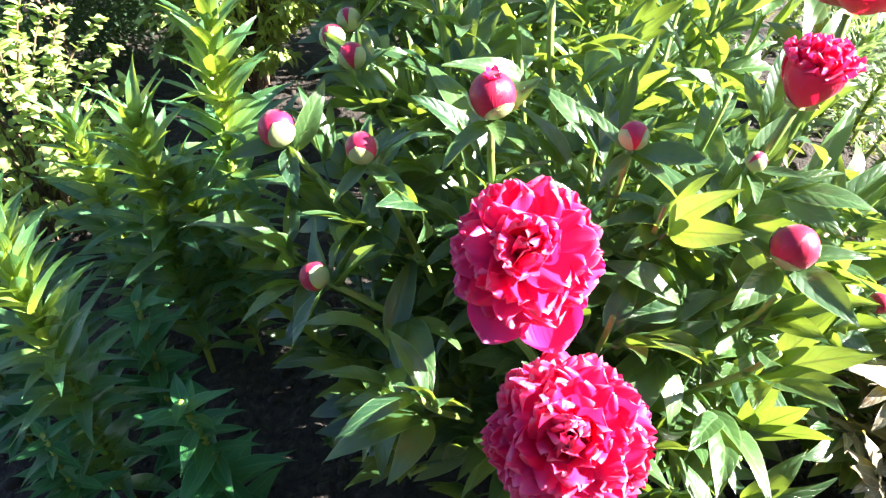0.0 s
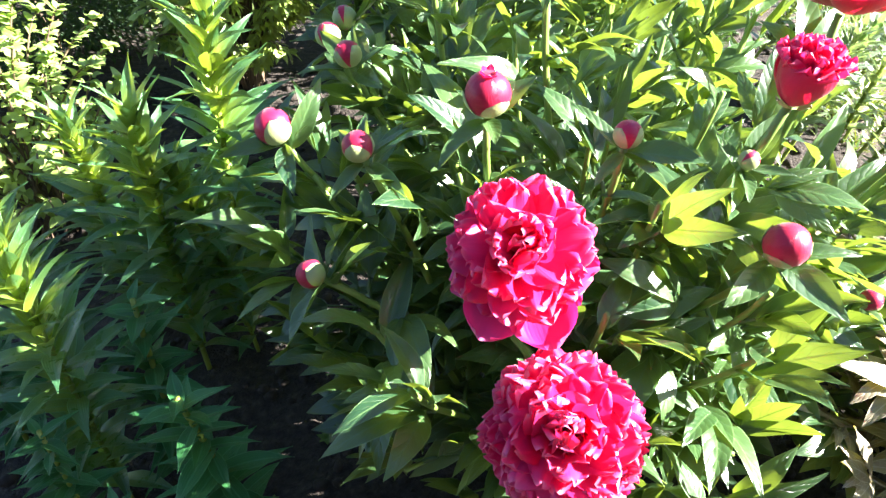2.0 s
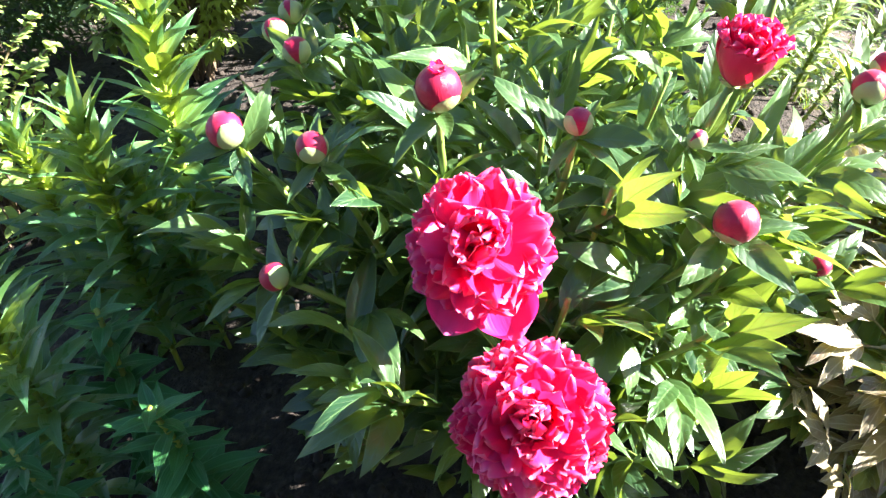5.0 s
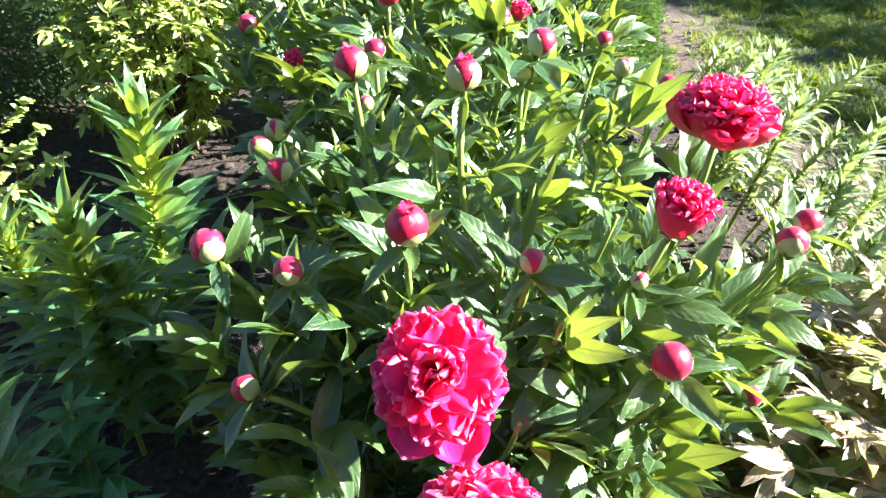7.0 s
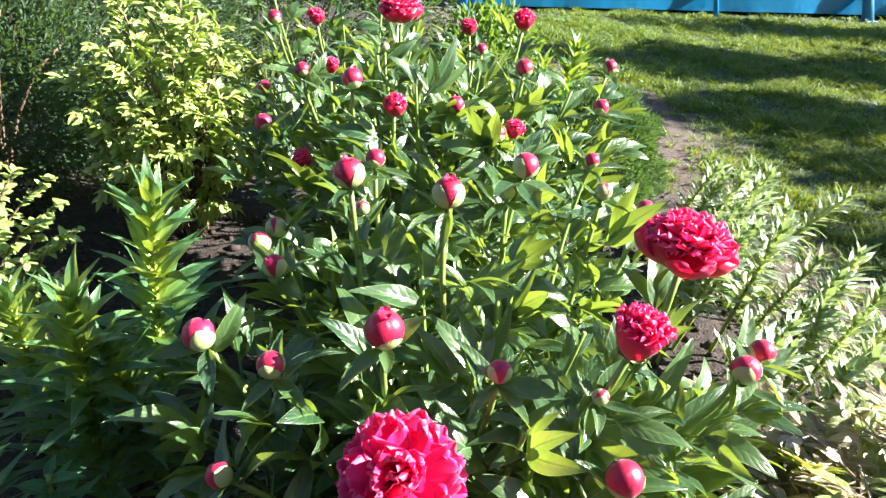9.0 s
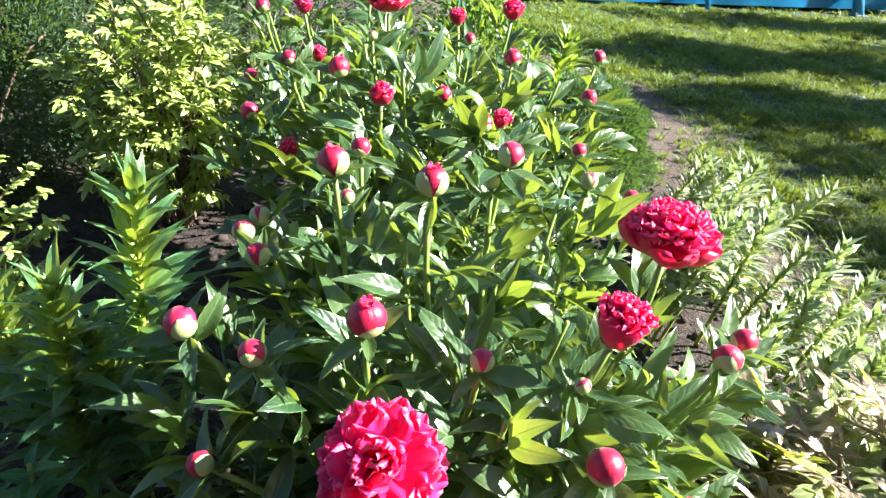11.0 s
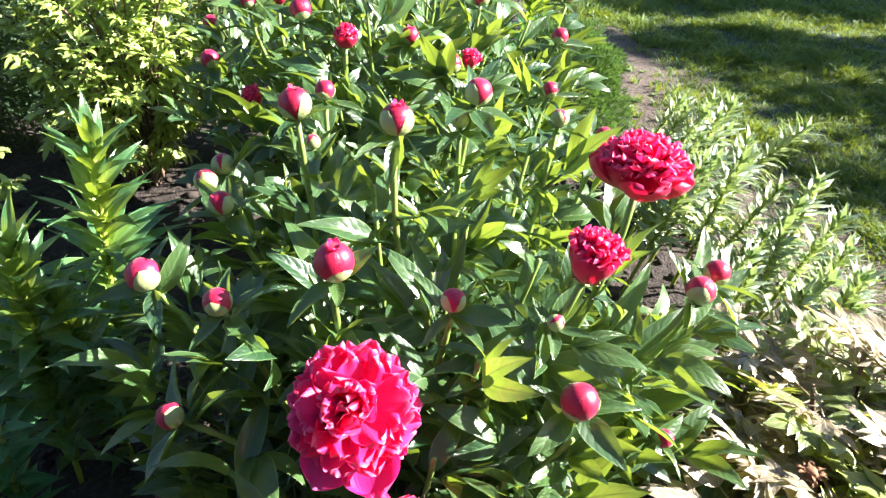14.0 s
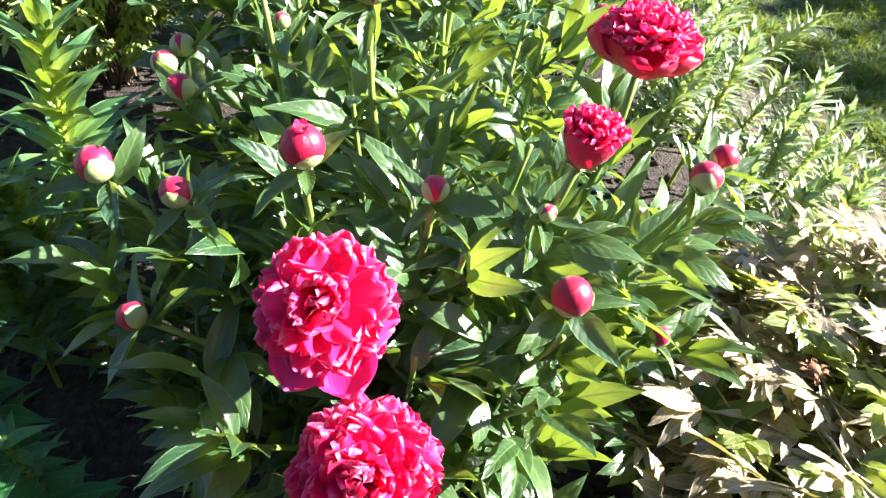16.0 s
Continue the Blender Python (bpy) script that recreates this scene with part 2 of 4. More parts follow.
def tube(points, radii, seg=6):
    """Rings along a line, closed at the tip."""
    verts, faces = [], []
    pts = [Vector(p) for p in points]
    side = Vector((1, 0.13, 0.07))
    for i, p in enumerate(pts):
        d = (pts[min(i + 1, len(pts) - 1)] - pts[max(i - 1, 0)]).normalized()
        a = d.cross(side).normalized()
        b = d.cross(a)
        for k in range(seg):
            w = 2 * math.pi * k / seg
            verts.append(p + (a * math.cos(w) + b * math.sin(w)) * radii[i])
        if i:
            for k in range(seg):
                o, q = (i - 1) * seg, i * seg
                faces.append((o + k, o + (k + 1) % seg, q + (k + 1) % seg, q + k))
    faces.append(tuple(range((len(pts) - 1) * seg, len(pts) * seg)))
    return verts, faces


def bezier(a, b, c, d, n=10):
    out = []
    for i in range(n + 1):
        s = i / n
        r = 1 - s
        out.append(a * r ** 3 + b * (3 * r * r * s) + c * (3 * r * s * s) + d * s ** 3)
    return out


def blade(rng, length, width, profile, lift=0.2, curl=0.8, fold=0.25, wave=0.03, nu=8, nv=4, twist=0.0):
    """A leaf blade that grows along +Y from the origin, upper side to +Z."""
    verts, uvs, faces = [], [], []
    y = z = 0.0
    bend = rng.uniform(-0.25, 0.25)
    phase = rng.uniform(0, 6.28)
    turn = rng.uniform(-twist, twist)
    for i in range(nu + 1):
        u = i / nu
        ang = lift - curl * u
        if i:
            y += math.cos(ang) * length / nu
            z += math.sin(ang) * length / nu
        w = width * profile(u)
        x0 = bend * width * u * u * 2
        ct, st = math.cos(turn * u), math.sin(turn * u)
        for j in range(nv + 1):
            v = 2 * j / nv - 1
            up = fold * abs(v) * w - 0.12 * w * v * v + wave * length * math.sin(9 * u + phase + 2.2 * v) * abs(v)
            verts.append((x0 + v * w * ct - up * st, y - 0.12 * w * abs(v), z + v * w * st + up * ct))
            uvs.append((u, 0.5 + 0.5 * v))
    for i in range(nu):
        for j in range(nv):
            a = i * (nv + 1) + j
            faces.append((a, a + 1, a + nv + 2, a + nv + 1))
    return verts, faces, uvs


def leaf_mesh(name, piece, material):
    return mesh(name, piece[0], piece[1], material, piece[2])


def lance(u):
    return 0.5 * (0.05 + math.sin(math.pi * u ** 0.92) ** 0.85) * (1 - 0.25 * u) if u < 1 else 0.003


def oblong(u):
    return 0.5 * math.sin(math.pi * u ** 0.80) ** 0.92 + 0.012 * (1 - u) if 0 < u < 1 else 0.012 if u == 0 else 0.002


def strap(u):
    return 0.5 * (0.55 + 0.5 * math.sin(math.pi * min(1, u * 1.1 + 0.05))) * (1 - u ** 3) + 0.004


def ovate(u):
    return 0.5 * (math.sin(math.pi * u ** 0.7) ** 0.8) + 0.004 if 0 < u < 1 else 0.01


class Gather:
    """Joins pieces into one mesh."""

    def __init__(self):
        self.v, self.f, self.uv = [], [], []

    def add(self, piece, m=None):
        v, f, *uv = piece
        o = len(self.v)
        self.v += [m @ Vector(p) for p in v] if m is not None else [Vector(p) for p in v]
        self.f += [tuple(i + o for i in q) for q in f]
        self.uv += uv[0] if uv else [(0.5, 0.25)] * len(v)

    def mesh(self, name, material):
        return mesh(name, self.v, self.f, material, self.uv)


def aim(place, direction, normal=(0, 0, 1), size=1.0, spin=0.0):
    """A pose whose +Y lies along direction and whose +Z is near normal."""
    y = Vector(direction).normalized()
    n = Vector(normal)
    x = y.cross(n)
    if x.length < 1e-4:
        x = y.cross(Vector((1, 0.2, 0)))
    x.normalize()
    z = x.cross(y)
    r = Matrix((x, y, z)).transposed().to_4x4()
    return Matrix.Translation(place) @ r @ Matrix.Rotation(spin, 4, "Y") @ Matrix.Scale(size, 4)


def compound_leaf(rng, name, material, petiole, leaflet, width, branches, prof=lance, curl=(0.3, 1.2), lobed=False, fold=(0.2, 0.7)):
    """A leaf of one, three or nine leaflets on its stalk, growing along +Y."""
    g = Gather()
    sag = rng.uniform(-0.06, 0.10)
    tip = Vector((0, petiole, sag * petiole))
    g.add(tube([(0, 0, 0), tip * 0.5 + Vector((0, 0, 0.03 * petiole)), tip], [0.0028, 0.0023, 0.0018], 5))
    tops = [(tip, 0.0, 1.0)]
    if branches >= 3:
        for s in (-1, 1):
            a = s * rng.uniform(0.75, 1.05)
            end = tip * 0.97 + Vector((math.sin(a), math.cos(a), rng.uniform(-0.05, 0.2))) * leaflet * 0.42
            g.add(tube([tip * 0.97, end], [0.0019, 0.0014], 5))
            tops.append((end, a, 0.85))
        end = tip + Vector((0, 1, rng.uniform(-0.05, 0.12))) * leaflet * 0.42
        g.add(tube([tip, end], [0.0019, 0.0014], 5))
        tops[0] = (end, 0.0, 1.0)
    for end, a, k in tops:
        spread = [0.0] if branches == 1 else [0.0, -rng.uniform(0.5, 0.8), rng.uniform(0.5, 0.8)]
        for b in spread:
            size = k * (1.0 if b == 0 else rng.uniform(0.72, 0.92))
            piece = blade(rng, leaflet * size, width * size * rng.uniform(0.85, 1.15), prof, rng.uniform(0.0, 0.45), rng.uniform(*curl), rng.uniform(*fold), 0.026)
            g.add(piece, Matrix.Translation(end) @ Matrix.Rotation(-(a + b), 4, "Z") @ Matrix.Rotation(rng.uniform(-0.3, 0.3), 4, "Y"))
            if lobed:
                for s in (-1, 1):
                    lob = blade(rng, leaflet * size * 0.5, width * size * 0.55, prof, 0.2, 0.6, 0.3, 0.02, nu=5)
                    g.add(lob, Matrix.Translation(end) @ Matrix.Rotation(-(a + b), 4, "Z") @ Matrix.Translation((0, leaflet * size * 0.3, 0.002)) @ Matrix.Rotation(-s * 0.6, 4, "Z"))
    return g.mesh(name, material)


def peony_leaf(rng, petiole, leaflet, width, groups):
    """One or three three-lobed groups of leaflets that run together at their foot, on a stalk along +Y."""
    g = Gather()
    tip = Vector((0, petiole, rng.uniform(-0.06, 0.10) * petiole))
    g.add(tube([(0, 0, 0), tip * 0.5 + Vector((0, 0, 0.03 * petiole)), tip], [0.0030, 0.0025, 0.0020], 5))
    ends = [(tip, 0.0, 1.0)]
    if groups == 3:
        for s in (-1, 1):
            a = s * rng.uniform(0.70, 1.0)
            end = tip * 0.97 + Vector((math.sin(a), math.cos(a), rng.uniform(-0.05, 0.2))) * leaflet * 0.36
            g.add(tube([tip * 0.97, end], [0.0020, 0.0015], 5))
            ends.append((end, a, 0.86))
        end = tip + Vector((0, 1, rng.uniform(-0.05, 0.12))) * leaflet * 0.40
        g.add(tube([tip, end], [0.0020, 0.0015], 5))
        ends[0] = (end, 0.0, 1.0)
    for end, a, k in ends:
        turned = Matrix.Translation(end) @ Matrix.Rotation(-a, 4, "Z") @ Matrix.Rotation(rng.uniform(-0.35, 0.35), 4, "Y")
        lift, curl = rng.uniform(0.05, 0.40), rng.uniform(0.25, 1.1)
        for b in (0.0, -rng.uniform(0.38, 0.68), rng.uniform(0.38, 0.68)):
            size = k * (1.0 if b == 0 else rng.uniform(0.62, 0.88))
            piece = blade(rng, leaflet * size, width * size ** 0.7 * rng.uniform(0.85, 1.15), oblong, lift + rng.uniform(-0.12, 0.12), curl + rng.uniform(-0.2, 0.3), rng.uniform(0.10, 0.55), 0.018, nu=9, nv=6, twist=0.55)
            g.add(piece, turned @ Matrix.Translation((0, 0.0 if b == 0 else leaflet * k * rng.uniform(0.02, 0.16), 0.0008 * (b > 0))) @ Matrix.Rotation(-b, 4, "Z"))
    return g.mesh("peony_leaf", PEONY_LEAF)


# ---- ground ----
def edge_x(y):
    """Where the lawn begins."""
    return 1.74 + 0.10 * math.sin(1.9 * y + 0.5) - 0.40 * max(0.0, y - 4.4)


def ground_z(x, y):
    bed = max(0.0, min(1.0, (1.6 - x) / 0.5))
    z = 0.030 * noise.noise((x * 1.3, y * 1.3, 3.1)) + bed * 0.016 * noise.noise((x * 9, y * 9, 1.7)) + bed * 0.008 * noise.noise((x * 26, y * 26, 5.2))
    return z * (1.0 if abs(x) + abs(y) < 25 else 0.3)


def build_ground():
    k = np.linspace(-7.0, 7.0, 261)
    line = 0.42 * np.sinh(k)
    xs, ys = line + 0.1, line + 1.0
    n = len(k)
    verts = [(x, y, ground_z(x, y)) for y in ys for x in xs]
    faces = [(j * n + i, j * n + i + 1, (j + 1) * n + i + 1, (j + 1) * n + i) for j in range(n - 1) for i in range(n - 1)]
    ob = new("ground", mesh("ground", verts, faces, SOIL))
    tagged(ob, "dark crumbly garden soil merging into patchy lawn", "ground", kind="structure")
    return ob


ground = build_ground()


def rock(rng, r):
    bm = bmesh.new()
    bmesh.ops.create_icosphere(bm, subdivisions=1, radius=r)
    s = (rng.uniform(0.7, 1.3), rng.uniform(0.7, 1.3), rng.uniform(0.5, 0.9))
    off = rng.uniform(0, 50)
    for v in bm.verts:
        k = 1 + 0.5 * noise.noise(v.co / r * 1.1 + Vector((off, 0, 0)))
        v.co = Vector((v.co.x * s[0] * k, v.co.y * s[1] * k, v.co.z * s[2] * k))
    out = ([v.co.copy() for v in bm.verts], [[v.index for v in f.verts] for f in bm.faces])
    bm.free()
    return out


def build_clods():
    rng = random.Random(4)
    shapes = [rock(rng, 1.0) for _ in range(10)]
    v, f = [], []
    for _ in range(3600):
        if rng.random() < 0.65:
            x, y = rng.uniform(-1.0, 0.9), rng.uniform(0.35, 2.5)
        else:
            x, y = rng.uniform(0.5, 1.3), rng.uniform(0.6, 3.4)
        r = 0.004 + 0.016 * rng.random() ** 3
        a = rng.uniform(0, 6.28)
        ca, sa = math.cos(a) * r, math.sin(a) * r
        sv, sf = rng.choice(shapes)
        o, z = len(v), ground_z(x, y) + 0.25 * r
        v += [(x + p.x * ca - p.y * sa, y + p.x * sa + p.y * ca, z + p.z * r) for p in sv]
        f += [(q[0] + o, q[1] + o, q[2] + o) for q in sf]
    ob = new("soil_clods", mesh("soil_clods", v, f, CLOD))
    tagged(ob, "loose dark clods and crumbs of garden soil", "soil", kind="stuff")


build_clods()


def boundary(name, a, b, height, label):
    """A plain board wall, for closing off the sky out of view."""
    a, b = Vector((*a, 0)), Vector((*b, 0))
    d = (b - a).normalized()
    n = Vector((-d.y, d.x, 0)) * 0.02
    v, f = [], []
    count = int((b - a).length / 0.16)
    for i in range(count):
        p, q = a + d * (0.16 * i), a + d * (0.16 * i + 0.152)
        o = len(v)
        up = Vector((0, 0, height + 0.02 * math.sin(i * 2.3)))
        v += [p - n, q - n, q + n, p + n, p - n + up, q - n + up, q + n + up, p + n + up]
        f += [tuple(o + k for k in z) for z in ((0, 1, 5, 4), (1, 2, 6, 5), (2, 3, 7, 6), (3, 0, 4, 7), (4, 5, 6, 7))]
    tagged(new(name, mesh(name, v, f, BOARD, smooth=False)), label, "wall", kind="structure")


# Added behind the camera to cut the sky light on the low leaves.
boundary("wall_south", (-4.5, -2.4), (4.5, -2.4), 3.0, "unseen dark board wall added to block sky light")


def blades_mesh(name, roots, heights, widths, leans, material, rng):
    """Many thin blades in one mesh: roots (n, 3), leans (n, 2)."""
    n = len(roots)
    a = rng.uniform(0, 2 * np.pi, n)
    side = np.stack([np.cos(a), np.sin(a), np.zeros(n)], 1) * (widths / 2)[:, None]
    lean = np.concatenate([leans, np.zeros((n, 1))], 1)
    up = np.array([0, 0, 1.0])
    mid = roots + up * (heights * 0.55)[:, None] + lean * (heights * 0.35)[:, None]
    tip = roots + up * (heights * 0.9)[:, None] + lean * heights[:, None]
    verts = np.stack([roots - side, roots + side, mid + side * 0.8, mid - side * 0.8, tip], 1).reshape(-1, 3)
    o = (np.arange(n) * 5)[:, None]
    faces = [tuple(q) for q in (o + np.array([0, 1, 2, 3])).tolist()] + [tuple(q) for q in (o + np.array([3, 2, 4])).tolist()]
    uv = np.tile(np.array([(0, 0.2), (0, 0.8), (0.5, 0.8), (0.5, 0.2), (1, 0.5)]), (n, 1))
    return mesh(name, verts.tolist(), faces, material, uv, smooth=False)


def build_lawn():
    """Short turf in clumps, dense where one looks and thinner farther out."""
    rng = np.random.RandomState(7)
    r = random.Random(9)

    def sow(name, count, y0, y1, far, tall, wide, power, label):
        roots, hs, ws = [], [], []
        while len(roots) < count:
            y = y0 + (y1 - y0) * r.random() ** power
            x = r.uniform(0.8 if y > 4.5 else 1.2, far(y))
            d = x - edge_x(min(y, 6.6))
            patch = 0.8 * noise.noise((x * 1.6, y * 1.6, 8.0)) + 0.9 * noise.noise((x * 5, y * 5, 2.0)) + 0.8 * noise.noise((x * 14, y * 14, 4.0))
            chance = min(1.0, max(0.0, 0.28 + d * 2.2)) * min(1.0, max(0.05, 0.78 + 1.3 * patch))
            if d < 0 and patch > 0.25:
                chance = max(chance, 0.35)
            if d < -0.45 or r.random() > chance:
                continue
            roots.append((x, y, ground_z(x, y) - 0.003))
            hs.append(tall * (0.35 + r.random()) * (0.75 + 1.9 * max(0, patch)))
            ws.append(wide * (0.6 + 0.8 * r.random()) * (1 + 0.22 * y))
        roots = np.array(roots)
        me = blades_mesh(name, roots, np.array(hs), np.array(ws), rng.normal(0, 0.85, (len(roots), 2)), GRASS, rng)
        tagged(new(name, me), label, "grass", kind="stuff")

    sow("lawn_grass", 190000, 1.0, 8.4, lambda y: 2.6 + 0.55 * y, 0.034, 0.0040, 1.3, "short patchy lawn grass with bare worn spots")
    sow("lawn_grass", 45000, -4.0, 14.0, lambda y: 10.0, 0.035, 0.006, 1.0, "short lawn grass with thin spots")


build_lawn()

# ---- leaf shapes shared by the plants ----
R = random.Random(21)
BIG = [peony_leaf(R, R.uniform(0.06, 0.11), R.uniform(0.095, 0.125), R.uniform(0.031, 0.040), 3) for _ in range(10)]
MID = [peony_leaf(R, R.uniform(0.025, 0.055), R.uniform(0.098, 0.130), R.uniform(0.029, 0.037), 1) for _ in range(9)]
TOP = [leaf_mesh("peony_leaf", blade(R, R.uniform(0.085, 0.118), R.uniform(0.024, 0.031), oblong, R.uniform(0.1, 0.5), R.uniform(0.2, 1.3), R.uniform(0.15, 0.75), 0.018, 10, 6, twist=0.8), PEONY_LEAF) for _ in range(8)]
BRACT = [leaf_mesh("bract", blade(R, 0.070, R.uniform(0.015, 0.026), oblong, 0.35, R.uniform(0.0, 0.9), R.uniform(0.3, 0.8), 0.02, 9, 4, twist=0.7), PEONY_LEAF) for _ in range(5)]


def petal_shape(rng, name, material, width, cup, ruffle, notch=0.0, nu=10, nv=14):
    """A petal of length 1 along +Y, hollow side to +Z."""
    verts, uvs, faces = [], [], []
    y = z = before = 0.0
    ph, ph2 = rng.uniform(0, 6.28), rng.uniform(0, 6.28)
    for i in range(nu + 1):
        u = 1 - (1 - i / nu) ** 1.5
        ang = -0.15 + cup * u
        y += math.cos(ang) * (u - before)
        z += math.sin(ang) * (u - before)
        before = u
        w = width * (0.26 + 0.74 * math.sin(min(1.0, u / 0.65) * math.pi / 2)) * (1.0 if u < 0.55 else math.sqrt(1 - ((u - 0.55) / 0.465) ** 3))
        for j in range(nv + 1):
            v = 2 * j / nv - 1
            rough = ruffle * u ** 2.2
            yy = y - 0.10 * abs(v) ** 2.6 * u + rough * 0.22 * math.sin(6.5 * v + ph) - notch * max(0, 1 - abs(v) * 3.5) * max(0, u - 0.7) / 0.3
            zz = z + cup * 0.42 * v * v * w + rough * math.sin(5.2 * v + ph2 + 2 * u) + 0.35 * rough * math.sin(9 * v + ph)
            verts.append((v * w * (1 - 0.1 * cup) * (1 - 0.25 * (abs(v) * u) ** 4), yy, zz))
            uvs.append((u, 0.5 + 0.5 * v))
    for i in range(nu):
        for j in range(nv):
            a = i * (nv + 1) + j
            faces.append((a, a + 1, a + nv + 2, a + nv + 1))
    return mesh(name, verts, faces, material, uvs)


FRILL = [petal_shape(R, "petal", INNER, R.uniform(0.30, 0.42), R.uniform(-0.4, 0.5), R.uniform(0.035, 0.065), R.choice((0, 0.05, 0.08))) for _ in range(10)]
ROUND = [petal_shape(R, "petal", PETAL, R.uniform(0.38, 0.52), R.uniform(-0.6, 0.3), R.uniform(0.02, 0.045), R.choice((0, 0, 0.05))) for _ in range(8)]
RUFFLE = [petal_shape(R, "petal", INNER, R.uniform(0.28, 0.40), R.uniform(0.1, 0.6), R.uniform(0.05, 0.09), R.choice((0, 0.08, 0.14))) for _ in range(8)]
GUARD = [petal_shape(R, "petal", PETAL, R.uniform(0.48, 0.58), R.uniform(0.5, 0.9), 0.03) for _ in range(4)]
BOWL = [petal_shape(R, "petal", CUP, R.uniform(0.50, 0.62), R.uniform(1.2, 1.6), 0.03) for _ in range(5)]


def ball_mesh(name, material, rx, rz, sink=0.0, bumps=0.0, seg=12, rings=8):
    verts, faces, uvs = [], [], []
    for i in range(rings + 1):
        th = math.pi * i / rings
        for j in range(seg):
            ph = 2 * math.pi * j / seg
            k = 1 + bumps * math.sin(3 * ph + 2.5 * th)
            r = rx * math.sin(th) ** 0.9 * k
            verts.append((r * math.cos(ph), r * math.sin(ph), -rz * math.cos(th) + sink))
            uvs.append((i / rings, j / seg))
    for i in range(rings):
        for j in range(seg):
            a, b = i * seg + j, i * seg + (j + 1) % seg
            faces.append((a, b, b + seg, a + seg))
    return mesh(name, verts, faces, material, uvs)


def axis_pose(place, axis):
    """A pose whose +Z lies along axis."""
    return Matrix.Translation(place) @ Vector(axis).to_track_quat("Z", "Y").to_matrix().to_4x4()


def full_flower(rng, plant, place, axis, size, count=120, hanging=0, wide=105, fine=False):
    """A double bloom: a heart, with petals set round it in a spiral."""
    r = size / 2
    fl = part("flower", ball_mesh("flower_heart", HEART, 0.42 * r, 0.42 * r), plant, axis_pose(Vector(place) - plant.location, axis))
    for i in range(count):
        s = (i + 0.5) / count
        th = radians(4 + (wide - 4) * s ** 0.60 + rng.uniform(-3, 3))
        ph = i * 2.39996 + rng.uniform(-0.15, 0.15)
        out = Vector((math.sin(th) * math.cos(ph), math.sin(th) * math.sin(ph), math.cos(th)))
        inward = Vector((-math.cos(ph) * math.cos(th), -math.sin(ph) * math.cos(th), math.sin(th)))
        fall = ((0.15 if fine else 0.30) * min(1.0, s * 3) if s > 0.1 else -0.25) + rng.uniform(-0.10, 0.16)
        way = out - inward * fall
        base = out * 0.20 * r + inward * 0.06 * r
        length = r * rng.uniform(0.74, 0.88) * (1.0 if s < 0.7 else 1.04)
        data = rng.choice(ROUND if s > (0.72 if fine else 0.45) else FRILL)
        part("petal", data, fl, aim(base, way, inward, length, rng.uniform(-0.45, 0.45) * (1.3 if s < 0.4 else 0.7)))
    for i in range(hanging):
        ph = math.radians(-90) + (i - (hanging - 1) / 2) * 0.75
        out = Vector((math.cos(ph), math.sin(ph), -0.12)).normalized()
        part("petal", GUARD[i % len(GUARD)], fl, aim(out * 0.32 * r, out, (0, 0, 1), r * rng.uniform(0.92, 1.0)))
    for i in range(4):
        ph = i * 1.57 + 0.4
        out = Vector((math.cos(ph), math.sin(ph), -0.8)).normalized()
        part("sepal", SEPAL_LEAF, fl, aim(Vector((0, 0, -0.34 * r)), out, (0, 0, 1), r * 0.5))
    return fl


SEPAL_LEAF = petal_shape(R, "sepal", SEPAL, 0.5, 0.8, 0.02, nu=5, nv=4)


def cup_flower(rng, plant, place, axis, size, open_angle=50, frills=46, flat=1.0):
    """A half-open bloom: a bowl of broad petals with ruffles in it."""
    r = size / 2
    fl = part("flower", ball_mesh("flower_heart", HEART, 0.5 * r, 0.45 * r), plant, axis_pose(Vector(place) - plant.location, axis) @ Matrix.Diagonal((1, 1, flat, 1)))
    for ring, n, tilt in ((0, 6, open_angle + 22), (1, 5, open_angle + 6)):
        for i in range(n):
            ph = 2 * math.pi * (i + 0.5 * ring) / n + rng.uniform(-0.15, 0.15)
            th = radians(tilt + rng.uniform(-8, 8))
            out = Vector((math.sin(th) * math.cos(ph), math.sin(th) * math.sin(ph), math.cos(th)))
            inward = Vector((-math.cos(ph) * math.cos(th), -math.sin(ph) * math.cos(th), math.sin(th)))
            part("petal", rng.choice(BOWL), fl, aim(Vector((0, 0, -0.62 * r)) + 0.12 * r * out, out, inward, r * rng.uniform(1.15, 1.3)))
    for i in range(frills):
        s = (i + 0.5) / frills
        th = radians(3 + (open_angle + 12) * s ** 0.6 + rng.uniform(-5, 5))
        ph = i * 2.39996
        out = Vector((math.sin(th) * math.cos(ph), math.sin(th) * math.sin(ph), math.cos(th)))
        tw = Vector((-math.cos(ph), -math.sin(ph), 0.5)) + 0.7 * Vector((rng.uniform(-1, 1), rng.uniform(-1, 1), 0))
        part("petal", rng.choice(RUFFLE), fl, aim(out * 0.1 * r, out, tw, r * rng.uniform(0.80, 0.96)))
    for i in range(3):
        ph = i * 2.1 + 0.4
        out = Vector((math.cos(ph), math.sin(ph), 0.1)).normalized()
        part("sepal", SEPAL_LEAF, fl, aim(Vector((0, 0, -0.66 * r)), out, (0, 0, 1), r * 0.5))
    return fl


